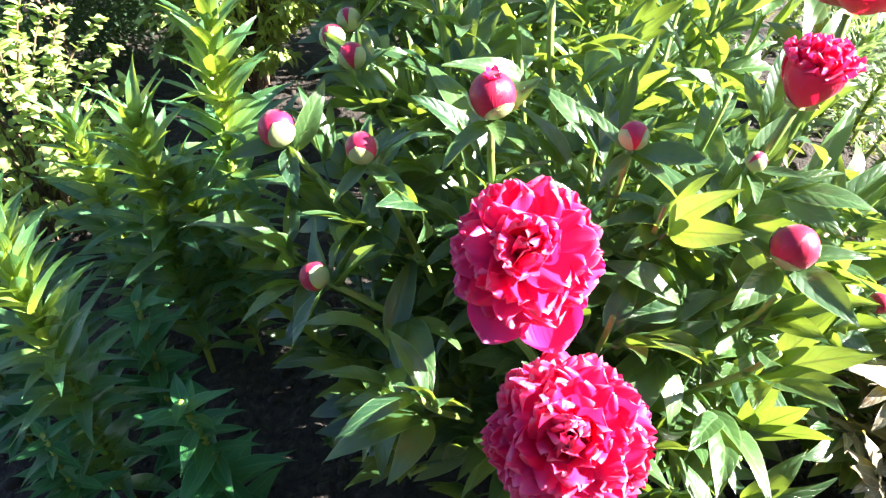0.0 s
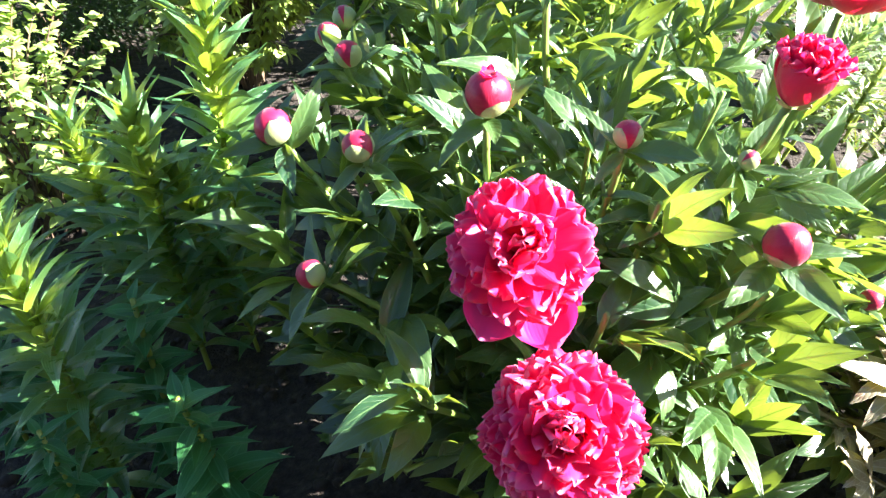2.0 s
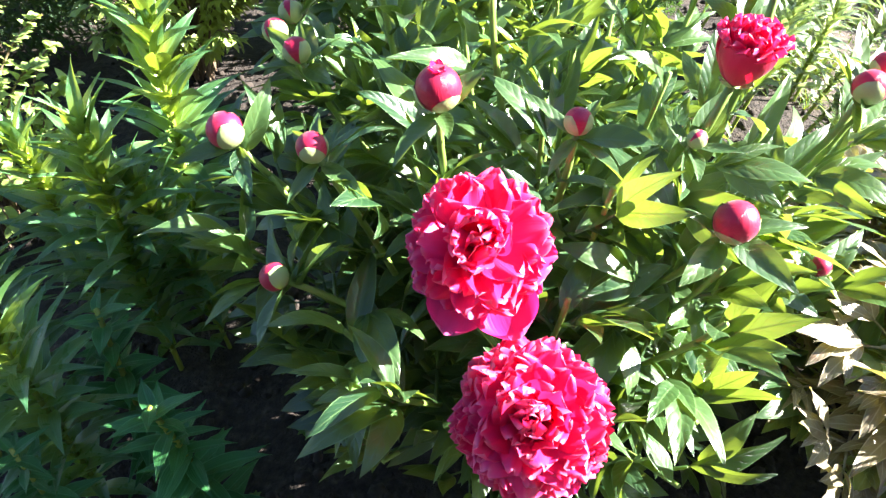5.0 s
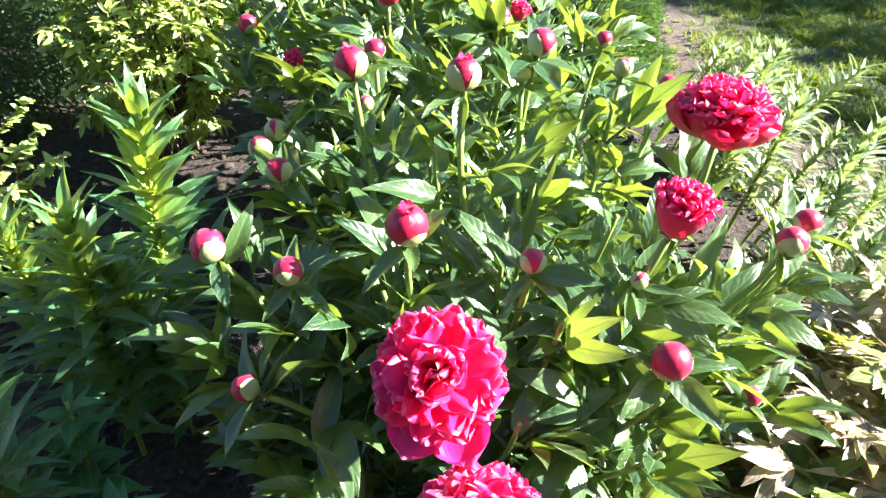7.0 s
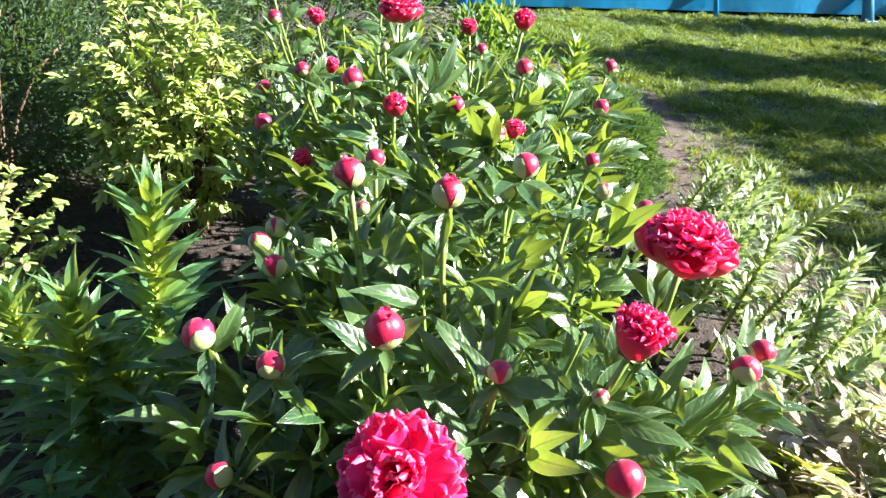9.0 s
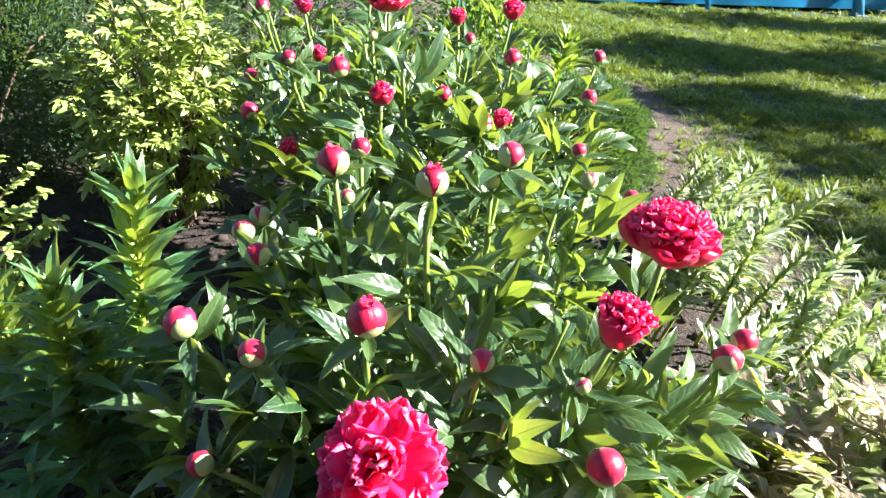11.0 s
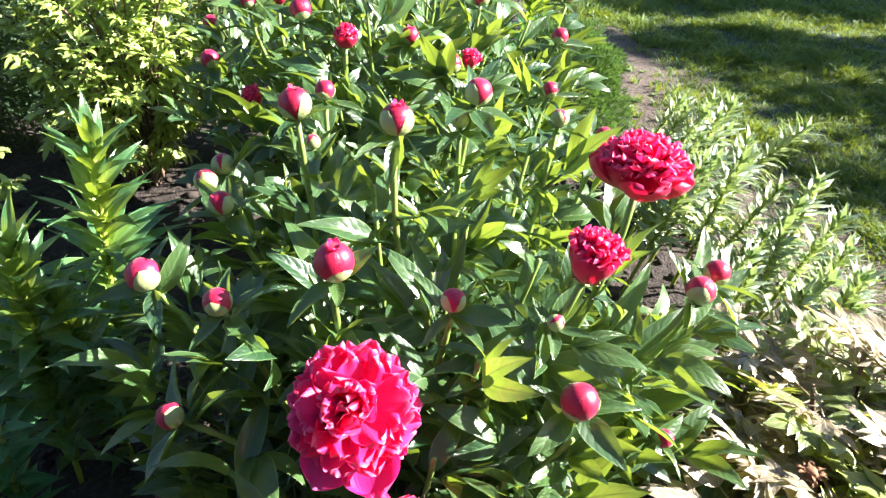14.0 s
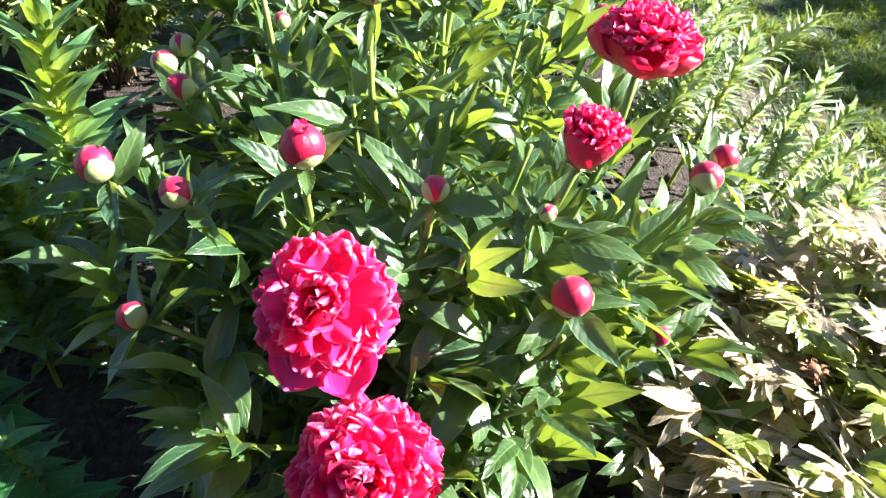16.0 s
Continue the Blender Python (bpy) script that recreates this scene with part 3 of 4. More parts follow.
def shell_mesh(name, material, half, low, high, r=1.0, lip=0.05):
    """A piece of a ball's skin, from polar angle low to high measured from the foot, half its width."""
    verts, faces, uvs = [], [], []
    nu, nv = 8, 6
    for i in range(nu + 1):
        u = i / nu
        th = low + (high - low) * u
        wid = half * math.sqrt(max(0.0, 1 - u ** 2.6)) + 0.02
        for j in range(nv + 1):
            v = 2 * j / nv - 1
            ph = v * wid
            k = r * (1 + lip * (0.25 + 0.75 * u * u) - 0.03 * v * v)
            verts.append((k * math.sin(th) * math.cos(ph), k * math.sin(th) * math.sin(ph), -k * math.cos(th)))
            uvs.append((u, 0.5 + 0.5 * v))
    for i in range(nu):
        for j in range(nv):
            a = i * (nv + 1) + j
            faces.append((a, a + 1, a + nv + 2, a + nv + 1))
    return mesh(name, verts, faces, material, uvs)


BUD_BALL = ball_mesh("bud", BUD, 0.96, 1.0, 0, 0.02, 18, 12)
BUD_PETAL = [shell_mesh("petal", BUD, R.uniform(1.1, 1.4), 0.4, R.uniform(2.75, 3.05), 0.975, 0.03) for _ in range(3)]
BUD_SEPAL = [shell_mesh("sepal", SEPAL, 0.98, 0.05, R.uniform(1.6, 1.9), 1.022, 0.02) for _ in range(3)]
SEPAL_FULL = shell_mesh("sepal", SEPAL, 1.12, 0.05, 2.85, 1.022, 0.02)
SEPAL_HIGH = [shell_mesh("sepal", SEPAL, 1.0, 0.05, R.uniform(2.25, 2.5), 1.022, 0.025) for _ in range(2)]


def bud(rng, plant, place, axis, size, closed=0, open_top=0, turn=0.0):
    """A round bud wrapped in petals, held by green sepals. closed: how many sepals reach high."""
    r = size * 0.46
    z = Vector(axis).normalized()
    y = z.cross(Vector((0, -1, 0.001))).normalized()
    turned = Matrix((y.cross(z), y, z)).transposed().to_4x4()
    b = part("bud", BUD_BALL, plant, Matrix.Translation(Vector(place) - plant.location) @ turned @ Matrix.Rotation(turn, 4, "Z") @ Matrix.Diagonal((r * 1.03, r * 1.03, r, 1)))
    for i in range(3):
        part("petal", BUD_PETAL[i], b, Matrix.Rotation(i * 2.1 + 1.0, 4, "Z"))
    for i in range(3):
        data = SEPAL_FULL if closed > 2 else SEPAL_HIGH[i % 2] if i < closed else BUD_SEPAL[i]
        part("sepal", data, b, Matrix.Rotation(i * 2.09, 4, "Z"))
    for i in range(open_top):
        ph = i * 2.4
        part("petal", FRILL[i % len(FRILL)], b, aim((0.2 * math.cos(ph), 0.2 * math.sin(ph), 0.70), (0.25 * math.cos(ph), 0.25 * math.sin(ph), 1), (-math.cos(ph), -math.sin(ph), 0.2), 0.52))
    local = (turned @ Matrix.Rotation(turn, 4, "Z")).to_3x3().inverted()
    for i in range(5):
        ph = i * 1.26 + rng.uniform(-0.5, 0.5)
        way = Vector((math.cos(ph), math.sin(ph), rng.uniform(0.10, 0.65) - (0.8 if math.sin(ph) < -0.2 else 0.0))).normalized()
        if way.dot(z) > 0.45:
            way -= 0.6 * z
        part("bract", rng.choice(BRACT), b, aim((0, 0, -1.05 - rng.uniform(0.0, 0.010) / r), local @ way, (0, 0, 1), rng.uniform(0.65, 1.25) / r))
    return b


CLEAR = []


def is_free(p, reach):
    """Whether a leaf's middle stays off the blooms and the air over them."""
    for c, axis, r in CLEAR:
        d = p - c
        along = d.dot(axis)
        if (-0.6 * r if r > 0.035 else -0.05) < along < (0.22 if r > 0.035 else 0.10) and (d - axis * along).length < r + (reach if r > 0.035 else 0.014):
            return False
    return True


def stem_line(root, place, axis, foot):
    end = place - axis * foot
    h = end.z
    up = Vector((root.x * 0.75 + end.x * 0.25, root.y * 0.75 + end.y * 0.25, 0.55 * h))
    return bezier(root, up, end - axis * min(0.22, 0.3 * h), end, 12)


def dress_stem(rng, plant, line, count, low=0.34, high=0.985, big=BIG, mid=MID, top=TOP, size=1.0, lean=0.3, flat=0.0):
    n = len(line) - 1
    for i in range(count):
        s = low + (high - low) * ((i + rng.uniform(0.2, 0.8)) / count) ** 0.75
        k = s * n
        a = line[int(k)].lerp(line[min(int(k) + 1, n)], k - int(k))
        ph = i * 2.4 + rng.uniform(-0.5, 0.5) + count
        rise = (1 - flat) * (rng.uniform(0.1, 0.7) + 0.95 * (s - 0.5)) + flat * rng.uniform(-0.3, 0.1)
        away = Vector((a.x - plant.location.x, a.y - plant.location.y, 0)) * 1.6
        d = (Vector((math.cos(ph), math.sin(ph), 0)) + away).normalized() * math.cos(rise) + Vector((0, 0, math.sin(rise)))
        data = rng.choice(big if s < 0.50 else mid if s < 0.90 else top)
        reach = 0.008 if data in top else 0.022
        for q in (0.05, 0.11, 0.16):
            if not is_free(a + d * q, reach):
                break
        else:
            nrm = Vector((rng.uniform(-0.8, 0.8), rng.uniform(-0.8, 0.8), 1)) + lean * SUN
            part("leaf", data, plant, aim(a - plant.location, d, nrm, size * rng.uniform(0.85, 1.12)))


def stalk(plant, line, thick=0.0045, material=None):
    n = len(line)
    v, f = tube([p - plant.location for p in line], [thick * (1.15 - 0.3 * i / n) for i in range(n)], 7)
    part("stem", mesh("stem", v, f, material or STEM), plant)


# ---- peonies ----
def peony(seed, centre, blooms, fillers, spread, tall, label, leaves=6, leaf_size=1.0, skirt=0):
    rng = random.Random(seed)
    plant = thing("peony_bush", (*centre, 0), label, "peony", "peonies in the bed")
    for kind, p, axis, size, *more in blooms:
        CLEAR.append((Vector(p), Vector(axis).normalized(), size / 2 if kind != "bud" else size * 0.5))
        if kind == "bud":
            CLEAR.append((Vector(p), Vector((-0.1, -0.6, 0.75)).normalized(), size * 0.5))
    for kind, p, axis, size, *more in blooms:
        p, axis = Vector(p), Vector(axis).normalized()
        a = rng.uniform(0, 6.28)
        root = Vector((centre[0] + 0.09 * math.cos(a) + 0.15 * (p.x - centre[0]), centre[1] + 0.09 * math.sin(a) + 0.15 * (p.y - centre[1]), -0.01))
        foot = size * (0.5 if kind == "bud" else 0.3)
        line = stem_line(root, p, axis, foot)
        stalk(plant, line, 0.0042 + 0.012 * min(size, 0.12))
        dress_stem(rng, plant, line, leaves, size=leaf_size)
        if kind == "bud":
            bud(rng, plant, p, axis, size, *more)
        elif kind == "full":
            full_flower(rng, plant, p, axis, size, *more)
        else:
            cup_flower(rng, plant, p, axis, size, *more)
    for i in range(fillers):
        a, d = i * 2.4 + rng.uniform(-0.3, 0.3), spread * math.sqrt((i + 0.6) / fillers)
        z = tall * (1 - 0.30 * (d / spread) ** 2) * rng.uniform(0.82, 1.0)
        p = Vector((centre[0] + d * math.cos(a), centre[1] + d * math.sin(a), z))
        axis = Vector((0.5 * math.cos(a) * d / spread, 0.5 * math.sin(a) * d / spread, 1)).normalized()
        if not is_free(p, 0.03):
            p.z -= 0.10
        line = stem_line(Vector((centre[0] + 0.3 * (p.x - centre[0]), centre[1] + 0.3 * (p.y - centre[1]), -0.01)), p, axis, 0.0)
        stalk(plant, line, 0.0038)
        dress_stem(rng, plant, line, leaves + 1, low=0.20, high=1.0, size=leaf_size)
    for i in range(skirt):
        a = 2 * math.pi * (i + 0.5) / skirt + rng.uniform(-0.15, 0.15)
        d = spread * rng.uniform(0.85, 1.05)
        if 3.5 < a < 4.35 and i % 2:
            continue
        if a < 0.6 or a > 5.2:
            d *= 1.08
        p = Vector((centre[0] + d * math.cos(a), centre[1] + d * math.sin(a), tall * rng.uniform(0.35, 0.55)))
        line = stem_line(Vector((centre[0] + 0.2 * (p.x - centre[0]), centre[1] + 0.2 * (p.y - centre[1]), -0.01)), p, Vector((math.cos(a), math.sin(a), 0.7)).normalized(), 0.0)
        stalk(plant, line, 0.0036)
        dress_stem(rng, plant, line, 5, low=0.45, high=1.0, size=leaf_size)
    return plant


FRONT = [
    ("full", (0.156, 0.544, 0.639), (-0.06, -0.62, 0.72), 0.144, 150, 2),
    ("full", (0.193, 0.440, 0.514), (-0.08, -0.55, 0.75), 0.150, 210, 0, 105, True),
    ("cup", (0.416, 0.646, 0.761), (0.18, -0.12, 1.0), 0.088, 42, 44),
    ("cup", (0.507, 0.789, 0.809), (0.02, -0.04, 1.0), 0.126, 60, 84, 0.78),
    ("bud", (0.127, 0.688, 0.731), (0.02, -0.10, 1.0), 0.052, 0, 6, 0.5),
    ("bud", (-0.123, 0.772, 0.652), (-0.35, -0.15, 0.9), 0.048, 1, 0, 0.5),
    ("bud", (-0.010, 0.686, 0.673), (-0.30, -0.15, 0.9), 0.037, 1, 0, -0.1),
    ("bud", (-0.069, 0.633, 0.541), (-0.75, -0.15, 0.6), 0.036, 1, 0, 0.9),
    ("bud", (0.265, 0.653, 0.703), (0.05, -0.15, 1.0), 0.031, 2, 0, -1.05),
    ("bud", (0.400, 0.552, 0.642), (0.10, -0.35, 0.9), 0.046, 0, 0, -0.5),
    ("bud", (-0.086, 0.983, 0.683), (-0.30, -0.10, 0.9), 0.038, 3, 0, 0.6),
    ("bud", (-0.066, 1.014, 0.696), (-0.15, 0.0, 1.0), 0.036, 3, 0, 1.1),
    ("bud", (-0.048, 0.906, 0.686), (-0.20, -0.20, 0.9), 0.038, 2, 1, -1.0),
    ("bud", (0.056, 0.961, 0.818), (-0.10, -0.05, 1.0), 0.050, 1, 3, 1.2),
    ("bud", (0.198, 0.830, 0.851), (0.05, -0.05, 1.0), 0.045, 2, 5, -0.9),
    ("bud", (0.083, 1.143, 0.775), (0.0, 0.0, 1.0), 0.036, 0, 0, 1.9),
    ("bud", (0.316, 0.966, 0.843), (0.20, -0.10, 1.0), 0.042, 1, 0, -0.9),
    ("bud", (0.293, 0.966, 0.799), (0.0, 0.0, 1.0), 0.026, 3, 0, 0.4),
    ("bud", (0.457, 1.032, 0.782), (0.10, 0.0, 1.0), 0.030, 3, 0, 1.4),
    ("bud", (0.542, 1.061, 0.743), (0.20, 0.0, 1.0), 0.032, 0, 0, 0.1),
    ("bud", (0.559, 0.660, 0.716), (0.25, -0.10, 1.0), 0.038, 2, 0, -0.5),
    ("bud", (0.590, 0.690, 0.722), (0.35, 0.10, 1.0), 0.034, 0, 0, 0.5),
    ("bud", (0.388, 0.648, 0.676), (0.3, -0.3, 1.0), 0.022, 3, 0, 0.0),
    ("bud", (0.069, 1.054, 0.720), (0.0, -0.1, 1.0), 0.027, 3, 0, 0.5),
    ("bud", (0.498, 1.291, 0.740), (0.2, -0.1, 1.0), 0.032, 0, 1, 0.5),
    ("bud", (0.540, 0.606, 0.526), (0.55, -0.30, 0.7), 0.026, 1, 0, 1.0),
]
peony(3, (0.24, 0.86), FRONT, 29, 0.43, 0.76, "leafy peony bush with magenta double blooms and round buds", 10, 1.0, 22)

MIDDLE = [
    ("cup", (-0.087, 1.424, 0.654), (-0.5, -0.25, 0.8), 0.056, 45, 30),
    ("bud", (0.309, 1.326, 0.772), (-0.1, 0.0, 1.0), 0.040, 0, 0, 0.4),
    ("cup", (0.345, 1.345, 0.772), (0.2, 0.0, 1.0), 0.052, 45, 30),
    ("bud", (-0.202, 1.561, 0.689), (-0.3, -0.1, 1.0), 0.044, 0, 1, 0.4),
    ("bud", (-0.236, 1.746, 0.719), (-0.3, 0.0, 1.0), 0.040, 0, 0, 1.4),
    ("bud", (-0.106, 1.543, 0.821), (-0.1, 0.0, 1.0), 0.034, 0, 0, 2.4),
    ("cup", (-0.050, 1.600, 0.815), (0.1, 0.0, 1.0), 0.048, 40, 30),
    ("bud", (0.011, 1.468, 0.827), (0.05, -0.1, 1.0), 0.048, 0, 3, 0.4),
    ("cup", (0.103, 1.421, 0.783), (0.05, -0.1, 1.0), 0.062, 48, 40),
    ("bud", (0.233, 1.495, 0.776), (0.0, -0.1, 1.0), 0.040, 0, 3, 1.3),
    ("bud", (0.400, 1.680, 0.822), (0.0, -0.2, 1.0), 0.046, 0, 2, 0.6),
    ("bud", (0.578, 1.596, 0.762), (0.3, -0.1, 1.0), 0.040, 0, 0, 1.9),
    ("bud", (0.650, 1.850, 0.800), (0.2, 0.0, 1.0), 0.040, 0, 1, 2.9),
    ("bud", (0.297, 1.717, 0.852), (0.0, 0.0, 1.0), 0.030, 0, 0, 0.9),
    ("cup", (0.279, 1.991, 0.848), (-0.1, -0.1, 1.0), 0.060, 45, 30),
    ("cup", (0.425, 1.960, 0.880), (0.1, 0.0, 1.0), 0.075, 50, 36),
    ("cup", (0.095, 1.860, 0.905), (0.0, -0.1, 1.0), 0.120, 60, 60, 0.75),
    ("bud", (0.060, 1.780, 0.830), (0.0, 0.0, 1.0), 0.026, 3, 0, 0.3),
]
peony(8, (0.22, 1.70), MIDDLE, 46, 0.55, 0.88, "broad peony bush with crimson half-open blooms and buds", 8, 1.08)

BACK = [
    ("cup", (-0.140, 1.990, 0.850), (-0.1, -0.1, 1.0), 0.060, 48, 36),
    ("bud", (-0.290, 2.170, 0.815), (-0.2, 0.0, 1.0), 0.045, 0, 0, 0.4),
    ("bud", (-0.320, 2.280, 0.890), (-0.2, 0.0, 1.0), 0.040, 0, 1, 1.4),
]
peony(15, (-0.05, 2.50), BACK, 34, 0.44, 0.84, "dark green peony bush with a few crimson buds", 6)


# ---- bronze-leaved peony ----
BZ = [compound_leaf(R, "leaf", BRONZE_LEAF, R.uniform(0.05, 0.10), R.uniform(0.080, 0.110), R.uniform(0.022, 0.030), 3, oblong, curl=(0.1, 0.9), lobed=True, fold=(0.05, 0.40)) for _ in range(7)]
BG = [compound_leaf(R, "leaf", GREY_LEAF, R.uniform(0.05, 0.10), R.uniform(0.07, 0.095), R.uniform(0.030, 0.042), 3, oblong, curl=(0.1, 0.8), lobed=True, fold=(0.05, 0.35)) for _ in range(5)]


def bronze_bush():
    rng = random.Random(31)
    c = (0.965, 0.69)
    CLEAR.append((Vector((0.70, 0.545, 0.53)), Vector((-0.5, -0.5, 0.7)).normalized(), 0.036))
    plant = thing("tree_peony", (*c, 0), "low tree peony with greyed bronze divided leaves", "shrub")
    for i in range(32):
        a, d = i * 2.4, 0.38 * math.sqrt((i + 0.5) / 32)
        z = 0.45 * (1 - 0.26 * (d / 0.40) ** 2) * rng.uniform(0.85, 1.08)
        p = Vector((c[0] + d * math.cos(a), c[1] + d * math.sin(a), z))
        line = stem_line(Vector((c[0] + 0.25 * (p.x - c[0]), c[1] + 0.25 * (p.y - c[1]), -0.01)), p, Vector((0.4 * math.cos(a), 0.4 * math.sin(a), 1)).normalized(), 0)
        stalk(plant, line, 0.005, WOODY)
        dress_stem(rng, plant, line, 6, 0.30, 1.0, BG, BG, BG, 0.95, 0.35, 0.75)
        dress_stem(rng, plant, line, 4, 0.70, 1.0, BZ, BZ, BZ, 1.0, 0.35, 0.75)
    head = part("dried_flower", ball_mesh("dried_flower", DRY, 0.010, 0.008, 0, 0.2), plant, Matrix.Translation(Vector((0.70, 0.545, 0.53)) - plant.location), "brown withered flower head")
    for i in range(16):
        a = i * 2.4
        part("petal", leaf_mesh("petal", blade(rng, 0.020, 0.007, ovate, 0.3, 1.0, 0.3, 0.1), DRY), head, aim((0, 0, 0), (math.cos(a), math.sin(a), rng.uniform(-0.1, 0.9)), (0, 0, 1)))


bronze_bush()


# ---- lilies ----
def blade_set(rng, material, up, n, wide=1.0, droop=1.0):
    out = []
    for _ in range(n):
        v, f, uv = blade(rng, rng.uniform(0.105, 0.135), wide * rng.uniform(0.016, 0.020), strap, 0.40 * droop, droop * (rng.uniform(0.35, 0.9) if up else rng.uniform(0.6, 1.2)), rng.uniform(0.2, 0.5), 0.012, nu=9, nv=4, twist=0.4)
        out.append(mesh("leaf", v, f, material, uv))
    return out


SETS = {"green": (blade_set(R, LILY_LEAF, False, 6, 1.55), blade_set(R, LILY_TOP, True, 5, 1.6)), "pale": (blade_set(R, LILY_SUNLIT, False, 6, 1.75, 0.7), blade_set(R, LILY_SUNLIT, True, 4, 1.7, 0.7)),
        "shade": (blade_set(R, LILY_SHADED, False, 6, 2.1, 0.5), blade_set(R, LILY_SHADED, True, 4, 2.1, 0.5))}
LILY_BUD = ball_mesh("bud", LILY_TOP, 0.0045, 0.011, 0.008, 0, 8, 6)


def lily(rng, height, count, which, label, group):
    plant = thing("lily_plant", (0, 0, 0), label, "lily", group)
    low, topset = SETS[which]
    bend = Vector((rng.uniform(-0.05, 0.05), rng.uniform(-0.05, 0.05), 0))
    line = [Vector((0, 0, -0.02)) + Vector((bend.x * s * s, bend.y * s * s, height * s)) for s in [i / 8 for i in range(9)]]
    stalk(plant, line, 0.005, LILY_STEM)
    for i in range(count):
        first = 0.34 if which == "pale" else 0.12
        s = first + (1 - first) * ((i + 0.5) / count) ** 0.85
        p = Vector((bend.x * s * s, bend.y * s * s, -0.02 + height * s))
        a = i * 2.39996 + rng.uniform(-0.4, 0.4)
        near = max(0.0, (s - 0.72) / 0.28)
        rise = rng.uniform(-0.15, 0.25) + 0.35 * near ** 3 if which == "shade" else rng.uniform(0.20, 0.65) + 0.45 * near ** 1.5
        d = Vector((math.cos(a) * math.cos(rise), math.sin(a) * math.cos(rise), math.sin(rise)))
        k = (0.80 + 0.30 * math.sin(math.pi * min(1, s))) * (1 - 0.12 * near ** 2) * {"pale": 0.70, "green": 1.12, "shade": 0.74}[which] * rng.uniform(0.80, 1.18)
        part("leaf", rng.choice(topset if s > 0.70 else low), plant, aim(p, d, (rng.uniform(-0.2, 0.2), rng.uniform(-0.2, 0.2), 1), k))
    for i in range(0 if which == "shade" else 4):
        a = i * 1.6
        part("bud", LILY_BUD, plant, axis_pose(line[-1] + Vector((0.006 * math.cos(a), 0.006 * math.sin(a), -0.004)), (0.4 * math.cos(a), 0.4 * math.sin(a), 1)))
    return plant


def plant_lilies():
    rng = random.Random(44)
    kinds = [(0.62, "green", 84), (0.42, "shade", 46), (0.45, "pale", 52)]
    protos = {}
    for h, which, count in kinds:
        lab = {"green": "tall leafy lily stem with yellow-green tip, not yet in flower", "shade": "short lily stem with a star of leaves coloured for shade", "pale": "lily stem with narrow leaves coloured silvery for sunlight"}[which]
        grp = {"green": "lilies in the bed", "shade": "lilies in the bed", "pale": "pale lilies by the lawn"}[which]
        protos[which] = [lily(rng, h, count, which, lab, grp) for _ in range(3)]
    spots = [
        ("green", -0.38, 1.20, 1.08, 0.04), ("green", -0.42, 1.01, 0.98, 0.03), 
        ("green", -0.56, 1.10, 0.85, 0.05), ("green", -0.62, 0.90, 0.80, 0.02), ("green", -0.33, 1.06, 0.78, -0.03),
        ("shade", -0.22, 0.61, 0.93, 0.0), ("shade", -0.36, 0.74, 0.95, 0.0), ("shade", -0.32, 0.52, 0.60, -0.05),
        ("shade", -0.13, 0.50, 0.55, 0.05), ("shade", -0.46, 0.60, 0.72, 0.0), ("shade", -0.28, 0.44, 0.60, 0.0),
        ("shade", -0.66, 0.78, 0.85, 0.0), ("shade", -0.40, 0.40, 0.62, 0.0),
        ("green", -0.46, 0.70, 0.87, 0.0), ("green", 0.66, 2.92, 0.95, 0.05), ("green", 0.77, 3.08, 1.00, 0.0), ("green", 0.62, 3.20, 1.05, -0.03), ("green", 0.86, 3.30, 0.92, 0.06),
    ]
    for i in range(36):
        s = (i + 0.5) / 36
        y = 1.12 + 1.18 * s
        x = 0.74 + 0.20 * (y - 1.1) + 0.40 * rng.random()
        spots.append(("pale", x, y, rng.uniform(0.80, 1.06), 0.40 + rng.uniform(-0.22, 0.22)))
    used = {}
    for which, x, y, size, lean in spots:
        i = used.get(which, 0)
        used[which] = i + 1
        m = Matrix.Translation((x, y, ground_z(x, y))) @ Matrix.Rotation(lean + rng.uniform(-0.06, 0.06), 4, "Y") @ Matrix.Rotation(rng.uniform(0, 6.28), 4, "Z") @ Matrix.Scale(size, 4)
        if i < 3:
            protos[which][i].matrix_basis = m
        else:
            src = protos[which][i % 3]
            keep = src.matrix_basis.copy()
            src.matrix_basis = Matrix.Identity(4)
            copy_thing(src, m)
            src.matrix_basis = keep


plant_lilies()


